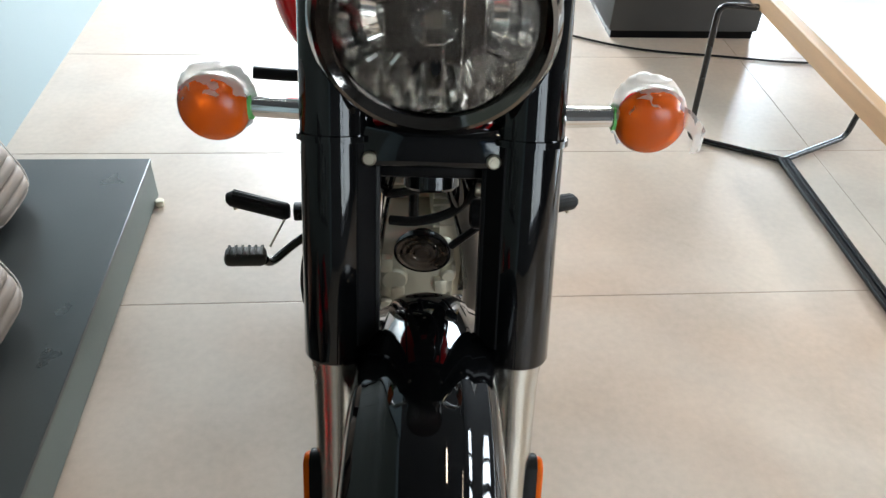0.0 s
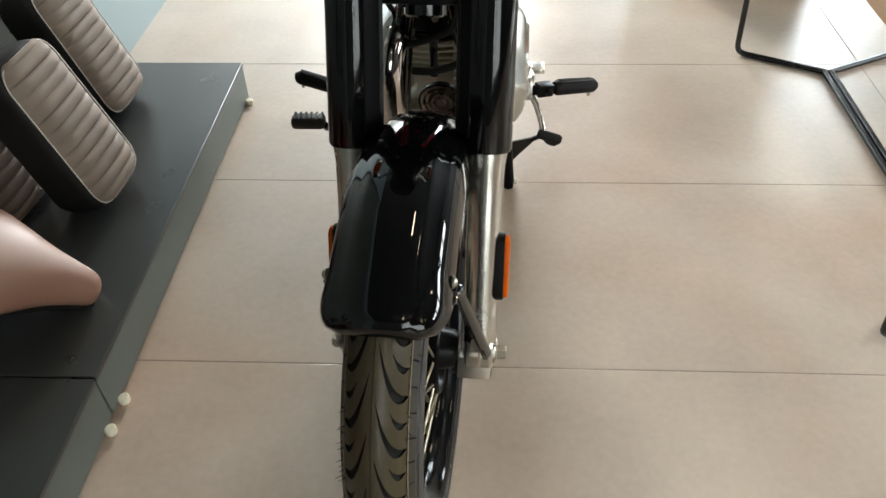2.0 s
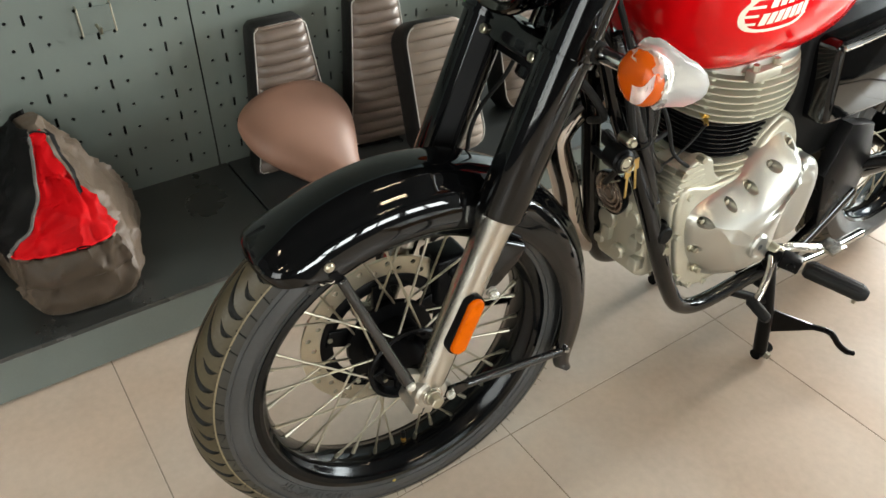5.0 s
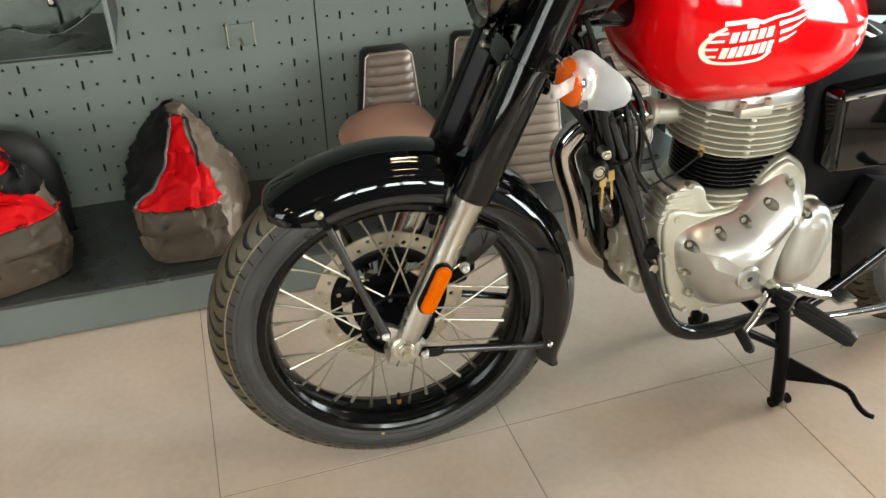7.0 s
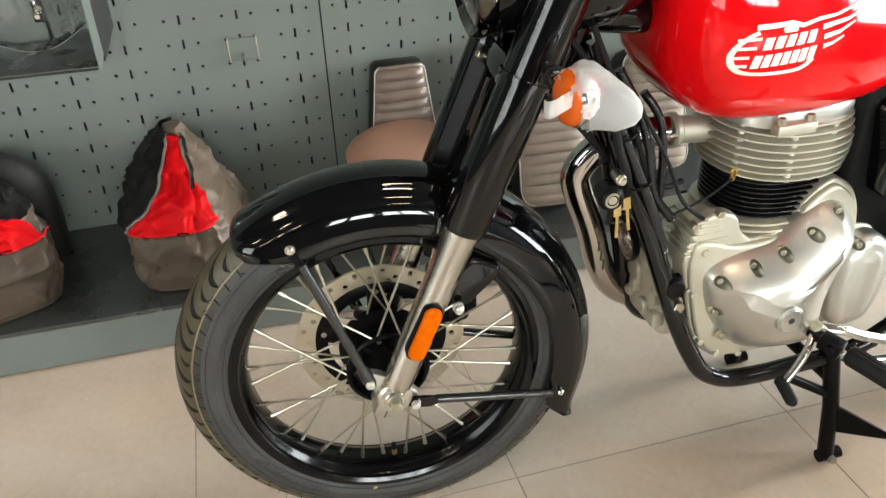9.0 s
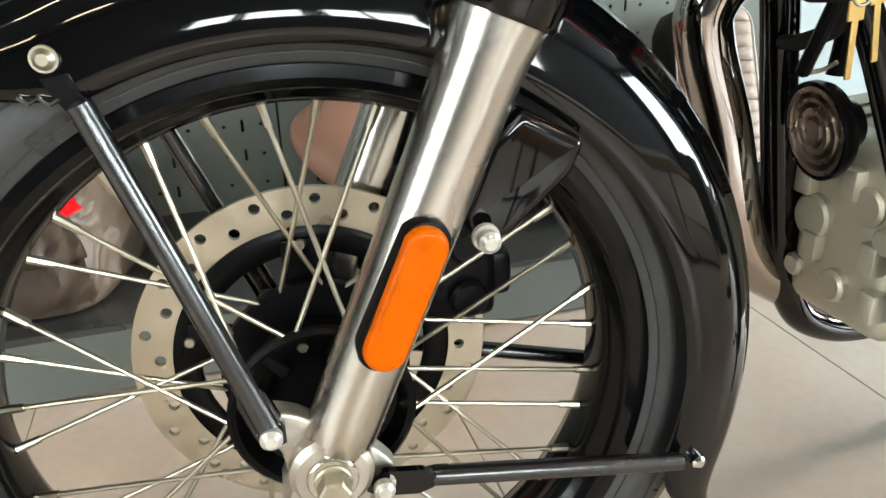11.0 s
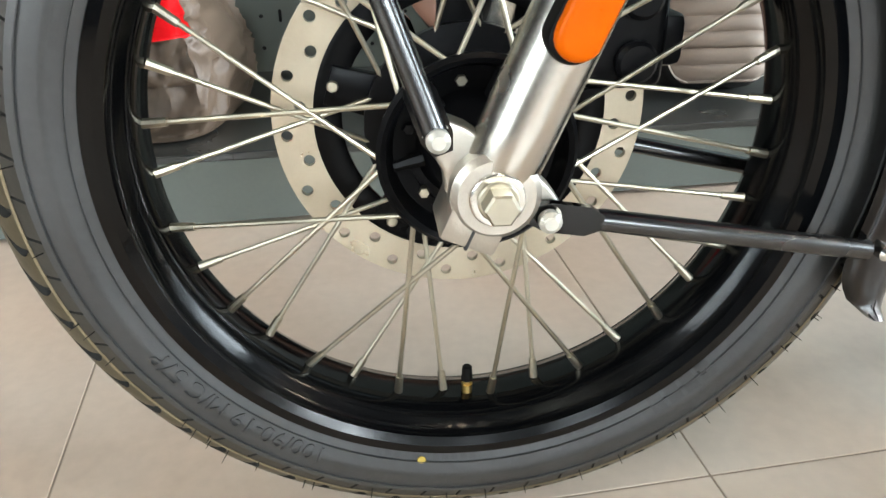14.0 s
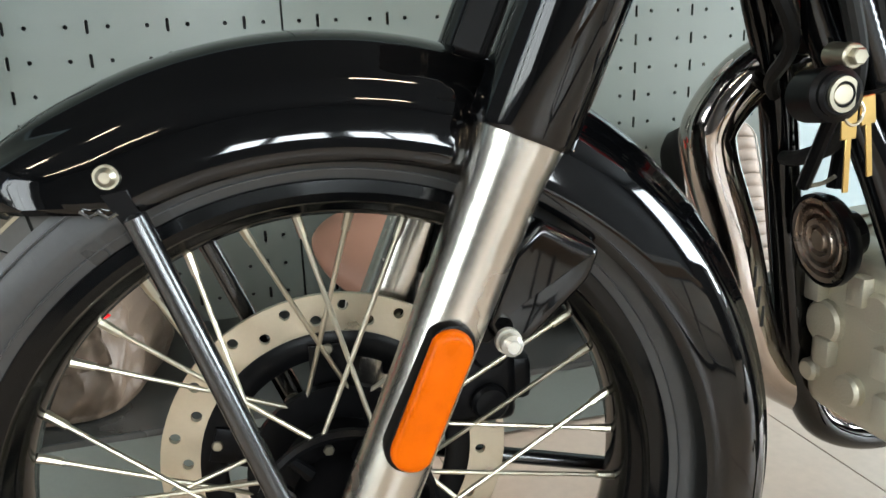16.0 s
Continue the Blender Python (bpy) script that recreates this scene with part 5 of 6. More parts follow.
# tank
TANK = [(0.400, 0.035, 0.838, 0.905), (0.403, 0.075, 0.808, 0.935), (0.410, 0.104, 0.784, 0.958), (0.423, 0.132, 0.760, 0.980), (0.444, 0.153, 0.736, 0.998), (0.475, 0.168, 0.714, 1.006), (0.516, 0.173, 0.702, 1.004), (0.567, 0.171, 0.697, 0.994),
        (0.62, 0.166, 0.695, 0.978), (0.67, 0.158, 0.697, 0.957), (0.72, 0.147, 0.704, 0.930), (0.767, 0.129, 0.718, 0.900), (0.800, 0.104, 0.737, 0.875), (0.820, 0.070, 0.760, 0.852), (0.826, 0.02, 0.785, 0.832)]
rings = []
for y, hw, zb, zt in TANK:
    zb -= 0.006
    ring = []
    for j in range(48):
        t = 2 * math.pi * j / 48
        c, s = math.cos(t), math.sin(t)
        w = hw * math.copysign(abs(c) ** 0.60, c) * (1.0 - 0.20 * max(-s, 0) ** 2 - 0.12 * max(s, 0))
        ring.append(Vector((w, y, (zb + zt) / 2 + (zt - zb) / 2 * math.copysign(abs(s) ** 0.80, s))))
    rings.append(ring)
fine = []
for j in range(48):
    fine.append(curve([r[j] for r in rings], 4))
tank_bm = loft([[fine[j][i] for j in range(48)] for i in range(len(fine[0]))])
tank_bm.transform(TB)
tank_me = mesh_of("fuel_tank", tank_bm, M_RED, 50)
tank = new("fuel_tank", tank_me)
tank.parent = motorcycle
tank.matrix_parent_inverse = motorcycle.matrix_basis.inverted()
tagged(tank, "glossy red teardrop fuel tank")
from_tank = bmesh.new()
from_tank.from_mesh(tank_me)
from_tank.faces.ensure_lookup_table()


def tank_x(y, z):
    """How far out the tank's left flank lies."""
    best = 0.1
    for f in from_tank.faces:
        c = f.calc_center_median()
        if c.x > 0.02 and abs(c.y - y) < 0.03 and abs(c.z - z) < 0.03:
            n = f.normal if f.normal.x > 0 else -f.normal
            if n.x > 0.1:
                x = c.x - (n.y * (y - c.y) + n.z * (z - c.z)) / n.x
                d = (c.y - y) ** 2 + (c.z - z) ** 2
                if best == 0.1 or d < best[0]:
                    best = (d, x)
    return best[1] if isinstance(best, tuple) else best


def hug(P):
    """A thin raised piece of the tank badge on the flank: its outline in shares of the badge's length and height."""
    y0, L, z0, hh = 0.441, 0.195, 0.797, 0.078
    bm = bmesh.new()
    f = bm.faces.new([bm.verts.new((0, y0 + L * u, z0 + hh * v + 0.004 * u)) for u, v in P])
    bmesh.ops.triangulate(bm, faces=[f])
    bmesh.ops.subdivide_edges(bm, edges=[e for e in bm.edges if e.calc_length() > 0.012], cuts=2)
    for v in bm.verts:
        v.co.x = tank_x(v.co.y, v.co.z) + 0.0014
    return part("badge_piece", bm, M_CREAM, tank)


def stroke(path, w, taper=1.0):
    """The outline of a band of width w along a way."""
    P = [Vector((0, *p)) for p in path]
    a, b = [], []
    for i, p in enumerate(P):
        d = (P[min(i + 1, len(P) - 1)] - P[max(i - 1, 0)])
        n = Vector((0, -d.z * 0.4, d.y * 2.5)).normalized() * w / 2 * (1 + (taper - 1) * i / (len(P) - 1))
        n = Vector((0, n.y * 0.42, n.z))
        a.append((p.y + n.y, p.z + n.z))
        b.append((p.y - n.y, p.z - n.z))
    return a + b[::-1]


bow = [(v.y, v.z) for v in curve([(0, 0.58, 0.20), (0, 0.52, 0.07), (0, 0.42, 0.02), (0, 0.15, 0.02), (0, 0.05, 0.10), (0, 0.005, 0.30), (0, 0.02, 0.50), (0, 0.08, 0.68), (0, 0.14, 0.78)], 4)]
pieces = [[bow[i], bow[i + 1], (bow[i + 1][0] + (0.29 - bow[i + 1][0]) * 0.12, bow[i + 1][1] + (0.42 - bow[i + 1][1]) * 0.15), (bow[i][0] + (0.29 - bow[i][0]) * 0.12, bow[i][1] + (0.42 - bow[i][1]) * 0.15)] for i in range(len(bow) - 1)]
pieces += [stroke([(0.13, 0.83), (0.36, 0.86), (0.44, 0.80), (0.56, 0.86), (0.70, 0.88), (1.0, 1.06)], 0.085, 0.5), stroke([(0.60, 0.72), (0.80, 0.78), (0.97, 0.93)], 0.085, 0.4), stroke([(0.62, 0.56), (0.74, 0.60), (0.86, 0.72)], 0.085, 0.4), stroke([(0.63, 0.40), (0.70, 0.43), (0.78, 0.52)], 0.08, 0.4),
           stroke([(0.04, 0.62), (0.17, 0.65)], 0.05), stroke([(0.02, 0.48), (0.15, 0.50)], 0.05), stroke([(0.02, 0.32), (0.12, 0.34)], 0.05), stroke([(0.04, 0.18), (0.12, 0.19)], 0.05), [(0.31, 0.72), (0.40, 0.72), (0.41, 0.79), (0.355, 0.83), (0.30, 0.79)]]
# the two lines of the maker's lettering as plain bars
pieces += [[(0.185 + 0.076 * k, 0.46 + 0.010 * k), (0.242 + 0.076 * k, 0.465 + 0.010 * k), (0.254 + 0.076 * k, 0.665 + 0.010 * k), (0.197 + 0.076 * k, 0.66 + 0.010 * k)] for k in range(5)]
pieces += [[(0.140 + 0.063 * k, 0.15 + 0.010 * k), (0.190 + 0.063 * k, 0.155 + 0.010 * k), (0.200 + 0.063 * k, 0.375 + 0.010 * k), (0.150 + 0.063 * k, 0.37 + 0.010 * k)] for k in range(7)]
for o in pieces:
    hug(o)
from_tank.free()

# foot controls on the near side and their fellows opposite
for side in (1, -1):
    py, pz = 0.716, 0.326
    up, inn = (0.0, 0.0) if side > 0 else (0.034, 0.016)
    TP = TB @ Matrix.Translation((inn, 0, 0))
    if side > 0:
        TP = TB @ Matrix.Translation((0.225, 0.684, 0.350)) @ pose(0, 0, 0, 0, 9, 27) @ Matrix.Translation((-0.218, -py, -pz))
    peg = part("footpeg", tube([(side * 0.225, py, pz), (side * 0.232, py, pz), (side * 0.325, py + 0.004, pz - 0.006 + up), (side * 0.334, py + 0.005, pz - 0.007 + up)], [0.012, 0.0165, 0.0155, 0.010], 20), M_RUBBER, motorcycle, "black rubber footpeg", m=TP)
    part("peg_hinge", add(box(side * 0.20 - 0.018, side * 0.20 + 0.018, py - 0.013, py + 0.013, pz - 0.013, pz + 0.013, 0.003, 2), rod((side * 0.203, py - 0.018, pz), (side * 0.203, py + 0.018, pz), 0.007, n=12, bevel=0.001)), M_SATIN, peg, m=TP)
    part("peg_bracket", tube([(side * 0.11, 0.76, 0.30), (side * 0.19, py, pz)], 0.011, 12), M_SATIN, peg, m=TP)
    for k in range(5):
        a = radians(40 + 25 * k)
        part("peg_rib", tube([(side * 0.236, py + 0.0165 * math.cos(a), pz + 0.0165 * math.sin(a)), (side * 0.322, py + 0.004 + 0.0155 * math.cos(a), pz - 0.006 + up + 0.0155 * math.sin(a))], 0.0014, 6), M_RUBBER, peg, m=TP)
    part("peg_ball", rod((side * 0.322, py + 0.004, pz - 0.014 + up), (side * 0.322, py + 0.004, pz - 0.030 + up), 0.004, n=10), M_STEEL, peg, m=TP)
gear = part("gear_lever", tube(curve([(0.170, 0.674, 0.357), (0.190, 0.652, 0.338), (0.203, 0.624, 0.312), (0.208, 0.606, 0.296)], 6), 0.0062, 12), M_ALU, motorcycle, "aluminium heel-and-toe gear lever", m=TB)
part("gear_pivot", rod((0.140, 0.676, 0.357), (0.184, 0.676, 0.357), 0.012, n=18, bevel=0.002), M_STEEL, gear, m=TB)
part("toe_rubber", tube([(0.196, 0.603, 0.293), (0.201, 0.602, 0.292), (0.240, 0.597, 0.282), (0.246, 0.596, 0.281)], [0.006, 0.0105, 0.0100, 0.006], 16), M_RUBBER, gear, "black rubber toe piece", m=TB)
part("heel_arm", tube(curve([(0.172, 0.680, 0.358), (0.186, 0.716, 0.354), (0.190, 0.757, 0.336), (0.192, 0.806, 0.318)], 6), 0.0085, 12, flat=0.5), M_ALU, gear, m=TB)
part("heel_pad", box(0.180, 0.220, 0.802, 0.846, 0.314, 0.322, 0.003, 2), M_ALU, gear, "ribbed aluminium heel pad", m=TB)
brake = part("brake_pedal", tube(curve([(-0.16, 0.70, 0.30), (-0.20, 0.66, 0.295), (-0.232, 0.61, 0.300), (-0.242, 0.592, 0.318)], 6), 0.008, 12), M_BLACK, motorcycle, "black brake pedal with a ribbed rubber pad", m=TB)
part("pedal_pad", box(-0.308, -0.238, 0.574, 0.608, 0.314, 0.340, 0.010, 3), M_SHOULDER, brake, m=TB)
for k in range(6):
    part("pad_rib", box(-0.302 + 0.011 * k, -0.297 + 0.011 * k, 0.578, 0.604, 0.339, 0.3425, 0.001, 1), M_SHOULDER, brake, m=TB)
part("pedal_spring", tube([(-0.235, 0.62, 0.325), (-0.215, 0.68, 0.335)], 0.002, 6), M_STEEL, brake, m=TB)
# centre stand
stand = part("centre_stand", tube([(-0.13, 0.782, 0.19), (0.13, 0.782, 0.19)], 0.012, 14), M_SATIN, motorcycle, "black steel centre stand", m=TB)
for side in (1, -1):
    part("stand_leg", tube([(side * 0.118, 0.775, 0.262), (side * 0.140, 0.79, 0.13), (side * 0.150, 0.80, 0.014)], 0.0145, 18), M_SATIN, stand, m=TB)
part("stand_brace", tube([(0.115, 0.68, 0.215), (0.135, 0.785, 0.155)], 0.009, 12), M_SATIN, stand, m=TB)
for side in (1, -1):
    part("stand_foot", tube([(side * 0.150, 0.785, 0.012), (side * 0.150, 0.83, 0.012)], 0.012, 14), M_SATIN, stand, m=TB)
    part("foot_bolt", rod((side * 0.162, 0.803, 0.014), (side * 0.172, 0.803, 0.014), 0.008, n=6, bevel=0.001), M_STEEL, stand, m=TB)
plate = [Vector((0.150, 0.80, 0.135)), Vector((0.150, 0.802, 0.075)), Vector((0.205, 0.868, 0.088)), Vector((0.203, 0.866, 0.102))]
part("stand_plate", loft([plate, [p + Vector((0.004, -0.003, 0)) for p in plate]]), M_SATIN, stand, m=TB)
part("stand_tang", tube(curve([(0.200, 0.862, 0.095), (0.232, 0.892, 0.086), (0.252, 0.908, 0.058), (0.268, 0.918, 0.046), (0.282, 0.926, 0.046)], 6), [0.0065] * 20 + [0.0055] * 4 + [0.004], 12), M_SATIN, stand, "curved foot tang", m=TB)
spring = [(0.125 + 0.008 * math.cos(i * 0.9), 0.79 + 0.008 * math.sin(i * 0.9), 0.25 - 0.0018 * i) for i in range(50)]
part("stand_spring", tube(spring, 0.0016, 6), M_STEEL, stand, m=TB)

part("side_stand", tube(curve([(0.112, 0.86, 0.195), (0.112, 0.95, 0.180), (0.112, 1.06, 0.172), (0.112, 1.14, 0.170)], 5), 0.0105, 16), M_CHROME, motorcycle, "chrome side stand folded up", m=TB)

# side panels, battery cover, seat and the rear
for side in (1, -1):
    sp = [(0.778, 0.565), (0.768, 0.63), (0.758, 0.690), (0.766, 0.706), (0.80, 0.710), (1.02, 0.722), (1.05, 0.69), (1.03, 0.57), (0.98, 0.545), (0.86, 0.548), (0.795, 0.552)]
    panel = part("side_panel", slab([(v.y, v.z) for v in curve([(0, *p) for p in sp], 3, True)], side * 0.085, side * 0.135, 0.012, 4), M_BLACK, motorcycle, "gloss black side panel", m=TB)
    part("panel_trim", tube([(side * 0.132, 0.764, 0.698), (side * 0.138, 0.80, 0.703), (side * 0.138, 1.0, 0.714)], 0.0055, 10, flat=1.5), M_CHROME, panel, "chrome trim strip", m=TB)
part("air_box", box(-0.09, 0.09, 0.735, 1.0, 0.44, 0.76, 0.02, 3), M_PLASTIC, motorcycle, m=TB)
part("intake_stub", rod((0, 0.66, 0.66), (0, 0.75, 0.655), 0.028, n=24), M_RUBBER, motorcycle, m=TB)
seat_r = [super_ring(0, y, z, w, h, 3.0, 32) for y, w, h, z in ((0.80, 0.05, 0.025, 0.845), (0.82, 0.085, 0.040, 0.850), (0.90, 0.115, 0.045, 0.852), (1.02, 0.140, 0.048, 0.856), (1.14, 0.135, 0.046, 0.868), (1.22, 0.11, 0.04, 0.875), (1.26, 0.06, 0.02, 0.875))]
part("seat", loft(seat_r), M_SEATSIDE, motorcycle, "black vinyl rider seat", m=TB, angle=60)
TR = TB @ Matrix.Translation((0, 1.345, 0.3222))
wheel("rear_wheel", TR, 0.322, 0.055, 0.230, "black rear tyre", 36, False)
part("rear_mudguard", guard(0.365, 0.085, 0.29, -10, 150, 40), M_BLACK, motorcycle, "gloss black rear mudguard", m=TR @ pose(0, 0, 0, 0, 0, 180), angle=50)
for side in (1, -1):
    part("pillion_peg", tube([(side * 0.16, 1.05, 0.42), (side * 0.24, 1.05, 0.425), (side * 0.30, 1.05, 0.43)], 0.013, 14), M_RUBBER, motorcycle, "black pillion footpeg", m=TB)
    part("peg_arm", tube([(side * 0.12, 1.0, 0.40), (side * 0.17, 1.05, 0.42)], 0.011, 12), M_SATIN, motorcycle, m=TB)


# ---- things on display ----
def saddlebag(place, seed, label, wide=False):
    """A soft pannier bag: grey body, red cover over its shoulder, black back, flap, pocket, strap and buckle. Built round (0, 0, 0), its front towards +x."""
    bag = thing("saddlebag", place, label, "bag", "saddlebags")
    keys = [(0.000, 0.150, -0.150, 0.120), (0.004, 0.160, -0.158, 0.128), (0.05, 0.163, -0.160, 0.132), (0.11, 0.158, -0.165, 0.130), (0.165, 0.148, -0.170, 0.124), (0.20, 0.116, -0.172, 0.108), (0.25, 0.046, -0.172, 0.082),
            (0.29, -0.026, -0.168, 0.048), (0.318, -0.072, -0.160, 0.026), (0.336, -0.098, -0.145, 0.014)]

    def at(h):
        for a, b in zip(keys, keys[1:]):
            if h <= b[0]:
                t = (h - a[0]) / (b[0] - a[0])
                return [a[i] + (b[i] - a[i]) * t for i in (1, 2, 3)]
        return keys[-1][1:]

    def spot(h, a, off=0.0):
        fx, bx, hy = at(h)
        c, s = math.cos(a), math.sin(a)
        p = Vector(((fx + bx) / 2 + (fx - bx) / 2 * math.copysign(abs(c) ** 0.45, c), hy * 0.95 * math.copysign(abs(s) ** 0.50, s), h))
        if not wide:
            p.y *= (0.82 + 0.45 * (fx - p.x) / (fx - bx)) * (1 - (0.42 * min(max((h - 0.09) / 0.2, 0), 1) if s > 0 else 0))
        q = Vector((p.x * 9 + seed, p.y * 9, p.z * 9))
        low = min(max((0.17 - h) / 0.05, 0), 1)
        w = (0.008 - 0.003 * low) * noise.noise(q) + (0.006 - 0.002 * low) * noise.noise(q * 2.3) - 0.006 * abs(noise.noise(Vector((q.x * 3.2, q.y * 4.6, q.z * 2.2)))) + 0.0012 * noise.noise(q * 11)
        w += 0.012 * (1 - abs(noise.noise(Vector((q.x * 1.9 + q.z * 0.8, q.y * 2.6, q.z * 1.2 + 3))))) ** 9 + 0.003 * (1 - abs(noise.noise(Vector((q.x * 4 - q.z * 2, q.y * 5, q.z * 2.4 + 8))))) ** 8
        near = noise.voronoi(Vector((q.x * 1.5 + q.z * 0.5, q.y * 1.6 - q.z * 0.4, q.z * 0.75 + seed)))[0]
        w += 0.013 * near[0] - 0.010 * max(0, 1 - (near[1] - near[0]) / 0.16)
        d = Vector((c, s, 0.35)).normalized()
        return p + d * (w * min(h / 0.03, 1) + off)

    def patch(name, h0, h1, a0, a1, off, mat, lab="", rows=22, cols=34):
        lo = a0 if callable(a0) else (lambda t: a0)
        hi = a1 if callable(a1) else (lambda t: a1)
        top = [[spot(h0 + (h1 - h0) * i / rows, radians(lo(i / rows) + (hi(i / rows) - lo(i / rows)) * j / cols), off(i, j) if callable(off) else off) for j in range(cols + 1)] for i in range(rows + 1)]
        bm = loft(top, closed=False)
        bmesh.ops.solidify(bm, geom=bm.faces[:], thickness=0.003)
        return part(name, bm, mat, bag, lab, m=place, angle=60)

    def along(t, rows):
        t = min(max(t, 0), 1)
        for (a, p), (b, q) in zip(rows, rows[1:]):
            if t <= b:
                k = (t - a) / (b - a)
                return p + (q - p) * k * k * (3 - 2 * k)
        return rows[-1][1]

    def edge_l(t):
        if wide:
            return -86
        return along(t, ((0, -54), (0.12, -44), (0.3, -20), (0.55, -7), (1, -7)))

    def edge_r(t):
        if wide:
            return along(t, ((0, 46), (0.2, 40), (0.40, 2), (0.50, 2), (0.72, 92), (1, 100)))
        return along(t, ((0, 66), (0.3, 58), (0.65, 36), (1, 30)))

    hs = [0, 0.004] + [0.334 * i / 44 for i in range(1, 45)]
    part("body", loft([[spot(h, 2 * math.pi * j / 128) for j in range(128)] for h in hs]), M_BAGGREY, bag, m=place, angle=60)
    patch("red_cover", 0.160, 0.328, edge_l, edge_r, 0.009, M_BAGRED, "red nylon weather cover", 40, 50)
    patch("black_gusset", 0.14, 0.332, -178, lambda t: edge_l((0.14 + 0.192 * t - 0.16) / 0.168) - 2, 0.012, M_BAGBLACK, "black nylon gusset")
    patch("flap", 0.092, 0.160, -40, 42, lambda i, j: 0.022 if i else 0.019, M_BAGGREY, "grey pocket flap", 10, 24)
    patch("pocket", 0.012, 0.112, -38, 40, 0.011, M_BAGGREY, "", 12, 24)
    if wide:
        patch("side_strap", 0.205, 0.262, -6, 118, 0.004, M_BAGBLACK, "black webbing side strap", 8, 30)
    patch("strap", 0.235, 0.326, lambda t: 26 + 14 * math.sin(t * 2.6), lambda t: 38 + 14 * math.sin(t * 2.6), 0.017, M_BAGBLACK, "black webbing strap", 14, 4)
    zip_ = [spot(0.16 + 0.168 * i / 24, radians(edge_l(i / 24) - 2), 0.013) for i in range(25)]
    part("zip", tube(zip_, 0.0042, 8, flat=0.6), M_ZIP, bag, "grey zip", m=place)
    seam = [spot(0.161, radians(-54 + 120 * i / 30), 0.010) for i in range(31)]
    part("cover_seam", tube(seam, 0.0022, 6), M_BAGRED, bag, m=place)
    b = spot(0.163, 0.05, 0.014)
    part("buckle", tube(curve([b + Vector((0.002 * math.cos(t), 0.012 * math.cos(t), 0.006 * math.sin(t) * (1 if math.sin(t) < 0 else 0.4))) for t in [2 * math.pi * i / 12 for i in range(12)]], 2, True), 0.0016, 6, closed=True), M_SATIN, bag, "black ring buckle", m=place)
    loop = [spot(0.315, radians(-30), 0.0), spot(0.328, 0, 0.016), spot(0.315, radians(50), 0.006)]
    part("carry_loop", tube(curve(loop, 6), 0.006, 8, flat=0.4), M_BAGBLACK, bag, m=place)
    return bag


saddlebag(pose(-0.803, -0.347, 0.1175, 0, 0, -4) @ Matrix.Diagonal((1, 1, 0.915, 1)), 1.0, "grey nylon saddlebag with a red cover, on the plinth")
other = saddlebag(pose(-0.790, -0.800, 0.1175, 0, 0, 24), 8.0, "grey saddlebag with a red cover and black back, turned aside", True)
rings = [super_ring(-0.925, -0.795, z, a, b, 3.0, 40, "xy") for z, a, b in ((0.118, 0.040, 0.128), (0.124, 0.055, 0.143), (0.22, 0.060, 0.150), (0.30, 0.056, 0.146), (0.36, 0.048, 0.122), (0.395, 0.036, 0.090), (0.412, 0.018, 0.050), (0.415, 0.006, 0.02))]
part("back_panel", loft(rings), M_BAGBLACK, other, "padded black nylon back panel", angle=60)


def ribbed_seat(place, L, w0, w1, thick, ribs, label, face=None, pipe=None, corner=0.05, flare=1.0):
    """A motorcycle seat on end: x across its face, z along it, the padded ribbed face towards -y."""
    st = thing("display_cushion", place, label, "cushion", "seat cushions on display")

    def half(t):
        w = w0 + (w1 - w0) * t**flare
        e = min(t, 1 - t) * L
        r = corner
        return w / 2 - (r - math.sqrt(max(r * r - (r - min(e, r)) ** 2, 0))) * 0.75

    n, k = 210, 24
    rows, edge = [], []
    for i in range(n + 1):
        t = i / n
        h = half(t)
        row = []
        for j in range(k + 1):
            u = j / k * 2 - 1
            puff = (1 - abs(u) ** 3.5) * min(1, min(t, 1 - t) * L / 0.03) ** 0.5
            rib = abs(math.sin(math.pi * ribs * (0.06 + 0.90 * t))) ** 0.38
            row.append(Vector((u * h * 0.96, -thick / 2 - 0.012 * puff - 0.0105 * rib * (1 - abs(u) ** 6), t * L)))
        rows.append(row)
    part("ribbed_face", loft(rows, closed=False), face or M_SEAT, st, "stitched brown-grey ribbed vinyl face", m=place, angle=60)
    out = [(half(i / 40), i / 40 * L) for i in range(41)]
    ring = [Vector((x, 0, z)) for x, z in out] + [Vector((-x, 0, z)) for x, z in out[::-1]]
    c = Vector((0, 0, L / 2))
    rings = [[c + (p - c) * s + Vector((0, y, 0)) for p in ring] for y, s in ((-thick / 2 + 0.002, 0.965), (-thick / 2 + 0.004, 0.99), (-thick / 4, 1.03), (thick / 4, 1.03), (thick / 2, 0.97), (thick / 2 + 0.003, 0.9))]
    part("side_band", loft(rings), M_SEATSIDE, st, "dark vinyl side band", m=place, angle=50)
    pip = [c + (p - c) * 0.985 + Vector((0, -thick / 2 - 0.003, 0)) for p in ring]
    part("piping", tube(pip, 0.0015, 8, closed=True), pipe or M_PIPING, st, "piping", m=place)
    return st


def lean(x, y, z, tilt, turn=0):
    """Face towards +x, leaning back on the wall."""
    return pose(x, y, z, 0, 0, 90 + turn) @ pose(0, 0, 0, -tilt, 0, 0)


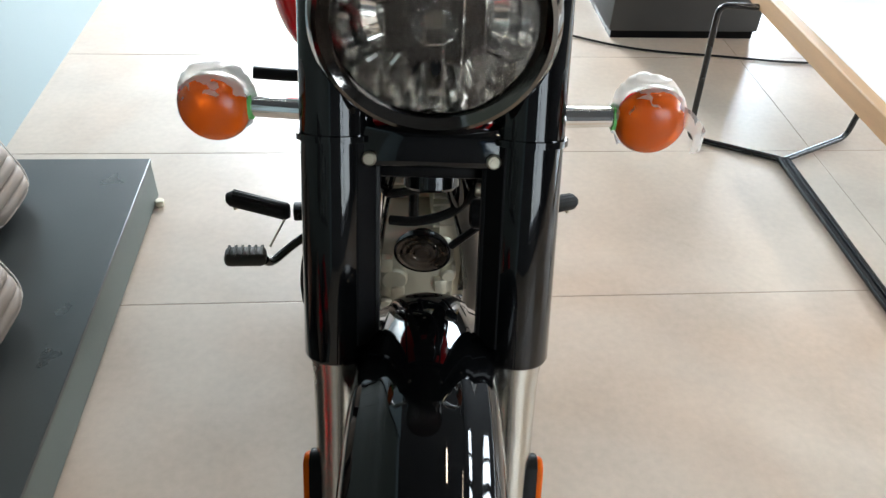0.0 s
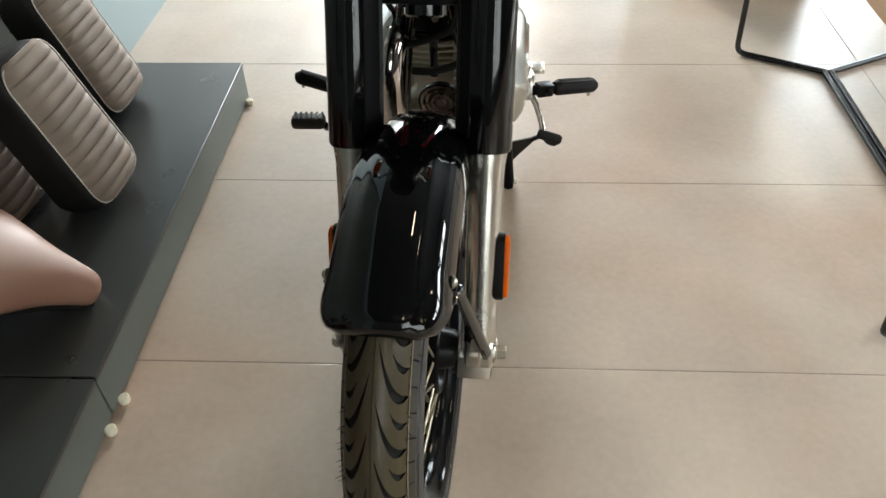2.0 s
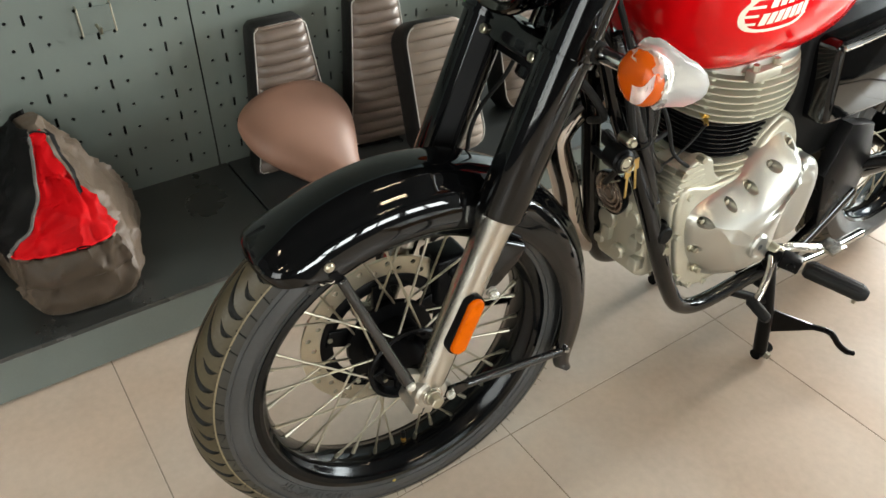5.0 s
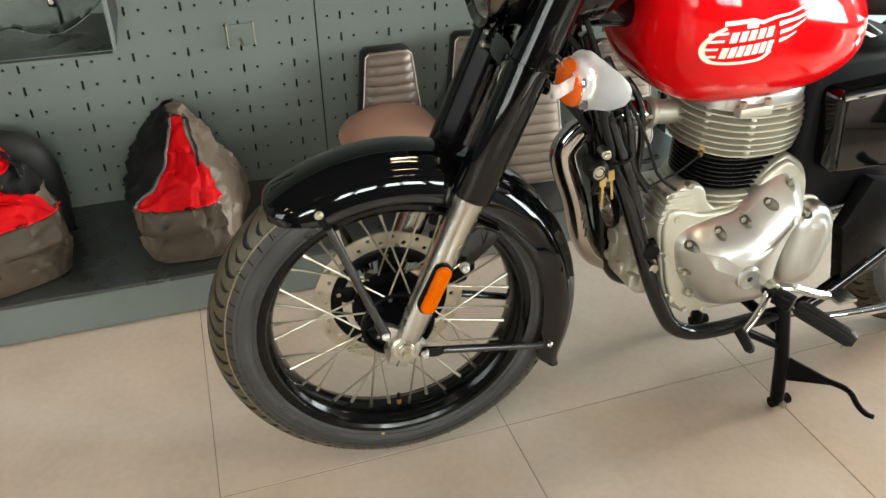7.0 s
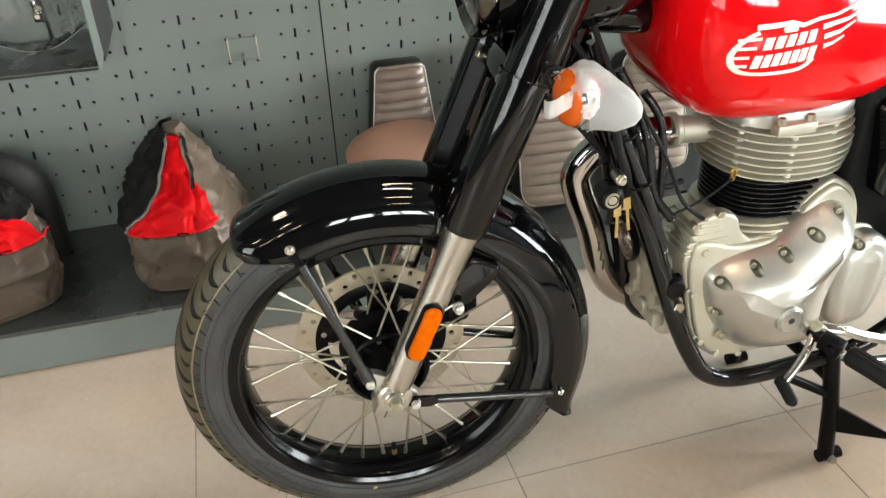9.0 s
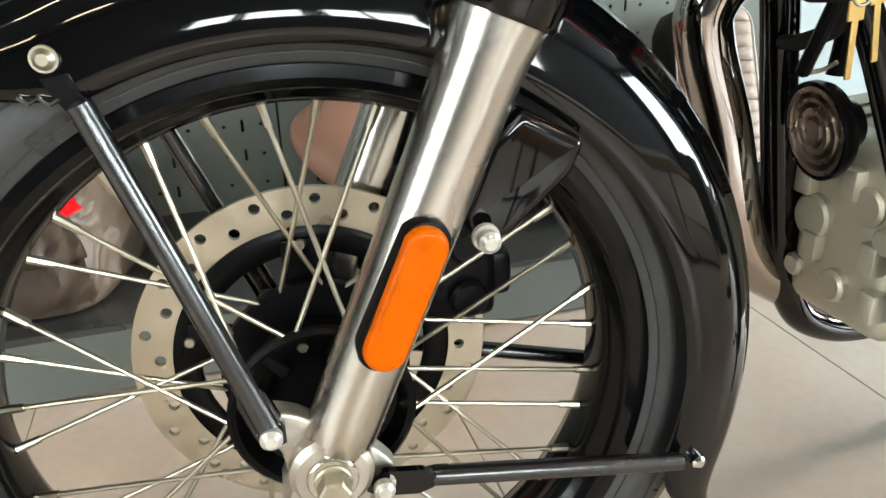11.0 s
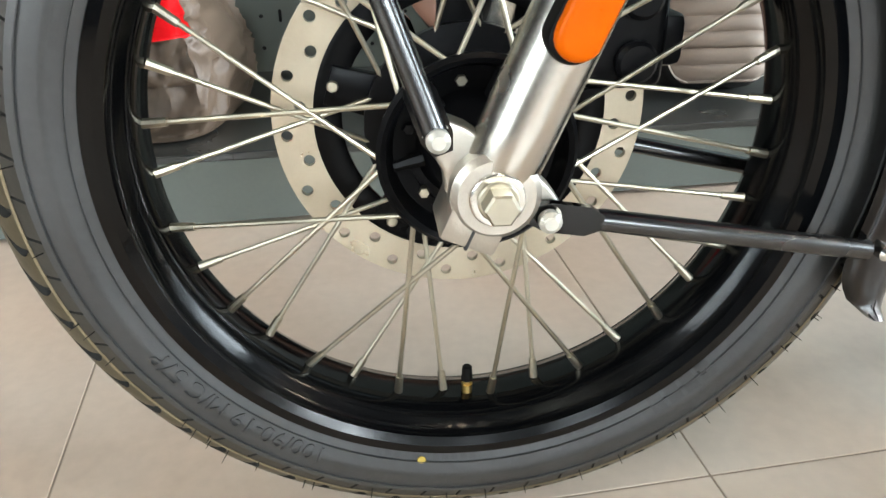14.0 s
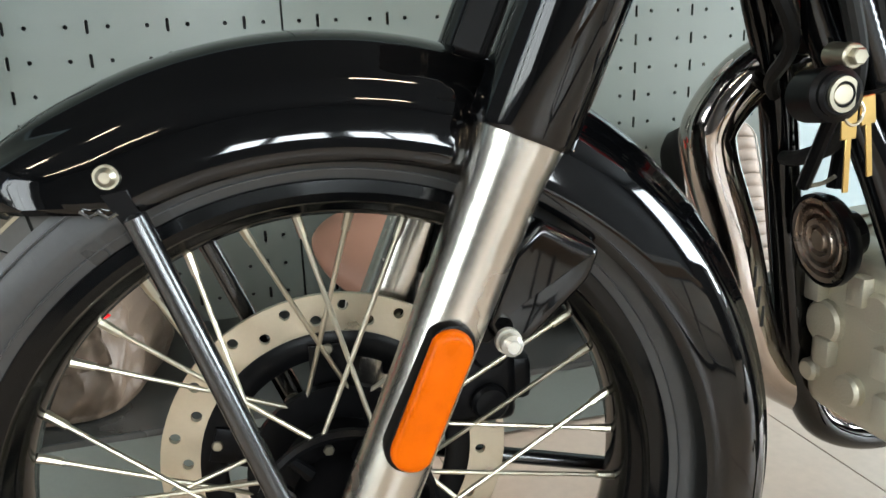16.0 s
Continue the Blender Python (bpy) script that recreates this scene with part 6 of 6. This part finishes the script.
ribbed_seat(lean(-0.762, 0.615, 0.126, 20, -4), 0.345, 0.196, 0.178, 0.10, 14, "brown-grey ribbed motorcycle cushion leaning on the display wall")
ribbed_seat(lean(-0.868, 0.975, 0.126, 20, -4), 0.345, 0.200, 0.182, 0.10, 14, "brown-grey ribbed motorcycle cushion at the end of the plinth")
ribbed_seat(lean(-0.955, 0.252, 0.126, 6, 0), 0.372, 0.250, 0.134, 0.075, 15, "tapered brown ribbed motorcycle cushion standing behind the saddle", M_SEATBROWN, M_PIPING, 0.016, 0.72)
ribbed_seat(lean(-0.945, 0.515, 0.126, 7, -6), 0.392, 0.230, 0.128, 0.075, 15, "tapered brown ribbed motorcycle cushion standing against the wall", M_SEATBROWN, M_PIPING, 0.016, 0.72)


def saddle(a, b, label):
    """A sprung-type solo saddle: wide round back at a, nose at b."""
    sd = thing("solo_saddle", Matrix.Translation((a.x + 0.05, a.y, 0.1175)), label, "saddle")
    ax = (b - a).normalized()
    side = Vector((0, 0, 1)).cross(ax).normalized()
    up = ax.cross(side)
    prof = [(0.0, 0.020, 0.01), (0.015, 0.062, 0.022), (0.06, 0.100, 0.036), (0.14, 0.128, 0.048), (0.26, 0.138, 0.056), (0.38, 0.134, 0.058), (0.50, 0.116, 0.056), (0.62, 0.088, 0.052), (0.74, 0.060, 0.046), (0.86, 0.042, 0.040), (0.95, 0.032, 0.032), (0.99, 0.020, 0.02), (1.0, 0.004, 0.006)]
    L = (b - a).length
    rings = []
    for t, w, h in prof:
        w *= 1.10
        ring = []
        for j in range(44):
            q = 2 * math.pi * j / 44
            c, s = math.cos(q), math.sin(q)
            ring.append(a + ax * (t * L) + side * (w * math.copysign(abs(c) ** 0.85, c)) + up * ((h * s if s > 0 else h * 0.9 * s) + 0.012 * math.sin(t * 3)))
        rings.append(ring)
    fine = [curve([r[j] for r in rings], 4) for j in range(44)]
    part("cushion", loft([[fine[j][i] for j in range(44)] for i in range(len(fine[0]))]), M_SADDLE, sd, "smooth tan leather cushion", angle=60)
    base = [[p - up * 0.022 + (p - (a + ax * (t * L))) * -0.12 for p in r] for (t, w, h), r in zip(prof, rings)]
    part("base_pan", loft(base), M_SEATSIDE, sd, "dark base pan")
    return sd


saddle(Vector((-0.935, 0.195, 0.345)), Vector((-0.652, 0.287, 0.130)), "smooth tan leather solo saddle leaning with its nose forward")

# upper shelf with clear windscreens
shelf = thing("wall_shelf", (-0.88, -0.75, 0.64), "charcoal steel wall shelf with upturned ends", "shelf")
part("board", box(WALL_X + 0.001, -0.715, -1.40, -0.435, 0.641, 0.648, 0.001, 1), M_SHELF, shelf)
part("front_lip", box(-0.7190, -0.7155, -1.40, -0.435, 0.635, 0.6485), M_PLINTHF, shelf)
for name, xa, xb, mat, tag in (("end_plate", -0.7165, -0.800, M_PLINTHF, ""), ("side_liner", -0.803, WALL_X + 0.001, M_BAGBLACK, "black felt side liner")):
    end = [Vector((xa, -0.434, 0.634)), Vector((xa, -0.434, 0.96)), Vector((xb, -0.434, 0.96)), Vector((xb, -0.434, 0.650))]
    part(name, loft([end, [p + Vector((0, 0.003, 0)) for p in end]]), mat, shelf, tag)



def windscreen(place, label):
    ws = thing("windscreen", place, label, "windscreen", "windscreens")
    rows = []
    for i in range(25):
        v = i / 24
        row = []
        for j in range(41):
            u = j / 40 * 2 - 1
            w = 0.20 * (1 - 0.35 * v * v) * (1 if v < 0.8 else math.sqrt(max(1 - ((v - 0.8) / 0.2) ** 2 * 0.9, 0)))
            z = v * 0.36 + (1 - v) * (0.026 * math.exp(-((u / 0.22) ** 2)) + 0.13 * max(abs(u) - 0.5, 0) ** 1.4)
            row.append(Vector((u * w, 0.09 * u * u - 0.05 * v, z)))
        rows.append(row)
    bm = loft(rows, closed=False)
    bmesh.ops.solidify(bm, geom=bm.faces[:], thickness=0.003)
    part("screen", bm, M_CLEAR, ws, "clear acrylic screen", m=place, angle=60).visible_shadow = False
    edge = rows[0] + [r[-1] for r in rows[1:]]
    part("screen_edge", tube(edge, 0.0022, 6), M_CLEAR, ws, m=place)
    for sx in (-1, 1):
        clamp = add(box(sx * 0.10 - 0.012, sx * 0.10 + 0.012, 0.018, 0.036, 0.06, 0.13, 0.004, 2), tube([(sx * 0.10, 0.034, 0.12), (sx * 0.10, 0.06, 0.10), (sx * 0.10, 0.07, 0.01)], 0.005, 10))
        cl = part("clamp", clamp, M_CHROME, ws, "chrome clamp", m=place)
        for zz in (0.075, 0.115):
            part("clamp_screw", rod((sx * 0.10, 0.018, zz), (sx * 0.10, 0.004, zz), 0.007, n=16, bevel=0.002), M_CHROME, cl, m=place)
    return ws


windscreen(pose(-0.87, -0.655, 0.649, 0, 0, 90), "clear acrylic windscreen with chrome clamps, on the shelf")
windscreen(pose(-0.86, -1.09, 0.649, 0, 0, 86), "clear acrylic windscreen further along the shelf")

hook = thing("panel_hook", (WALL_X + 0.004, -0.136, 0.56), "grey steel hook plate clipped into the panel", "hook")
part("plate", box(WALL_X + 0.0005, WALL_X + 0.003, -0.172, -0.100, 0.530, 0.588, 0.001, 1), M_PANEL, hook)
for y in (-0.172, -0.100):
    part("prong", tube([(WALL_X + 0.003, y, 0.532), (WALL_X + 0.012, y, 0.530), (WALL_X + 0.010, y, 0.590), (WALL_X - 0.002, y, 0.594)], 0.002, 8), M_STEEL, hook)
part("peg", tube(fillet([(WALL_X + 0.003, -0.138, 0.548), (WALL_X + 0.045, -0.138, 0.540), (WALL_X + 0.050, -0.138, 0.556)], 0.008), 0.0032, 10), M_STEEL, hook)

# table beside the bike
table = thing("low_table", (1.25, 0.88, 0.0), "low table with an oak-edged white top on black tube legs", "table")
part("tabletop", box(0.982, 1.578, 0.232, 1.528, 0.424, 0.455, 0.002, 1), M_TOP, table, "white laminate top")
part("edge_band", add(add(box(0.95, 0.98, 0.20, 1.56, 0.410, 0.456, 0.002, 1), box(1.58, 1.61, 0.20, 1.56, 0.410, 0.456, 0.002, 1)), add(box(0.9805, 1.5795, 0.20, 0.23, 0.410, 0.456, 0.002, 1), box(0.9805, 1.5795, 1.53, 1.56, 0.410, 0.456, 0.002, 1))), M_WOOD, table, "oak edge band")
for y, yj in ((1.465, 1.343), (0.315, 0.440)):
    for x0, x1 in ((0.862, 0.98), (1.372, 1.50)):
        xo = x0 if x0 < 1 else x1 - 0.13
        pts = fillet([(1.115, yj, 0.009), ((0.875 if y > 1 else 0.893) if x0 < 1 else 1.36, y, 0.009), ((0.855 if y > 1 else 0.873) if x0 < 1 else 1.40, y, 0.412), (0.99 if x0 < 1 else 1.45, y - 0.03 * (1 if y > 1 else -1), 0.417)], 0.03)
        part("leg", tube(pts, 0.0085, 14), M_FIN, table, "black tube leg")
for dx in (-0.010, 0.010):
    part("floor_rail", tube([(1.115 + dx, 1.343, 0.009), (1.115 + dx, 0.440, 0.009)], 0.0085, 14), M_FIN, table, "black floor rail")

# dark stand further back, and a cable
dk = thing("floor_stand", (1.075, 2.4, 0.0), "dark grey boxy floor stand", "stand")
part("body", box(0.795, 1.345, 2.14, 2.70, 0.03, 0.62, 0.004, 2), M_BOX, dk)
part("base", box(0.805, 1.335, 2.15, 2.69, 0.0, 0.03), M_SATIN, dk)
part("top", box(0.78, 1.36, 2.125, 2.715, 0.62, 0.65, 0.003, 1), M_BOX, dk)
solid("floor_cable", tube(curve([(0.30, 2.35, 0.005), (0.55, 2.22, 0.005), (0.85, 2.06, 0.005), (1.15, 2.0, 0.005), (1.5, 1.95, 0.005), (2.0, 1.99, 0.005), (2.6, 1.9, 0.005)], 10), 0.004, 8), M_RUBBER, "thin dark cable lying across the floor", "cable")


# ---- floor tiles ----
tile_me = mesh_of("tile", box(-0.5991, 0.5991, -0.2941, 0.2941, -0.010, 0.0, 0.0012, 2), M_TILE, 20)
for i in range(-2, 5):
    for j in range(-7, 12):
        x, y = 0.03 + 0.6 + i * 1.2 - 0.0, 0.225 + 0.295 + j * 0.59
        if -1.7 < x < X1 + 0.5 and Y0 - 0.2 < y < Y1 + 0.2:
            t = new("tile", tile_me)
            t.parent = floor
            t.matrix_basis = pose(x, y, 0)
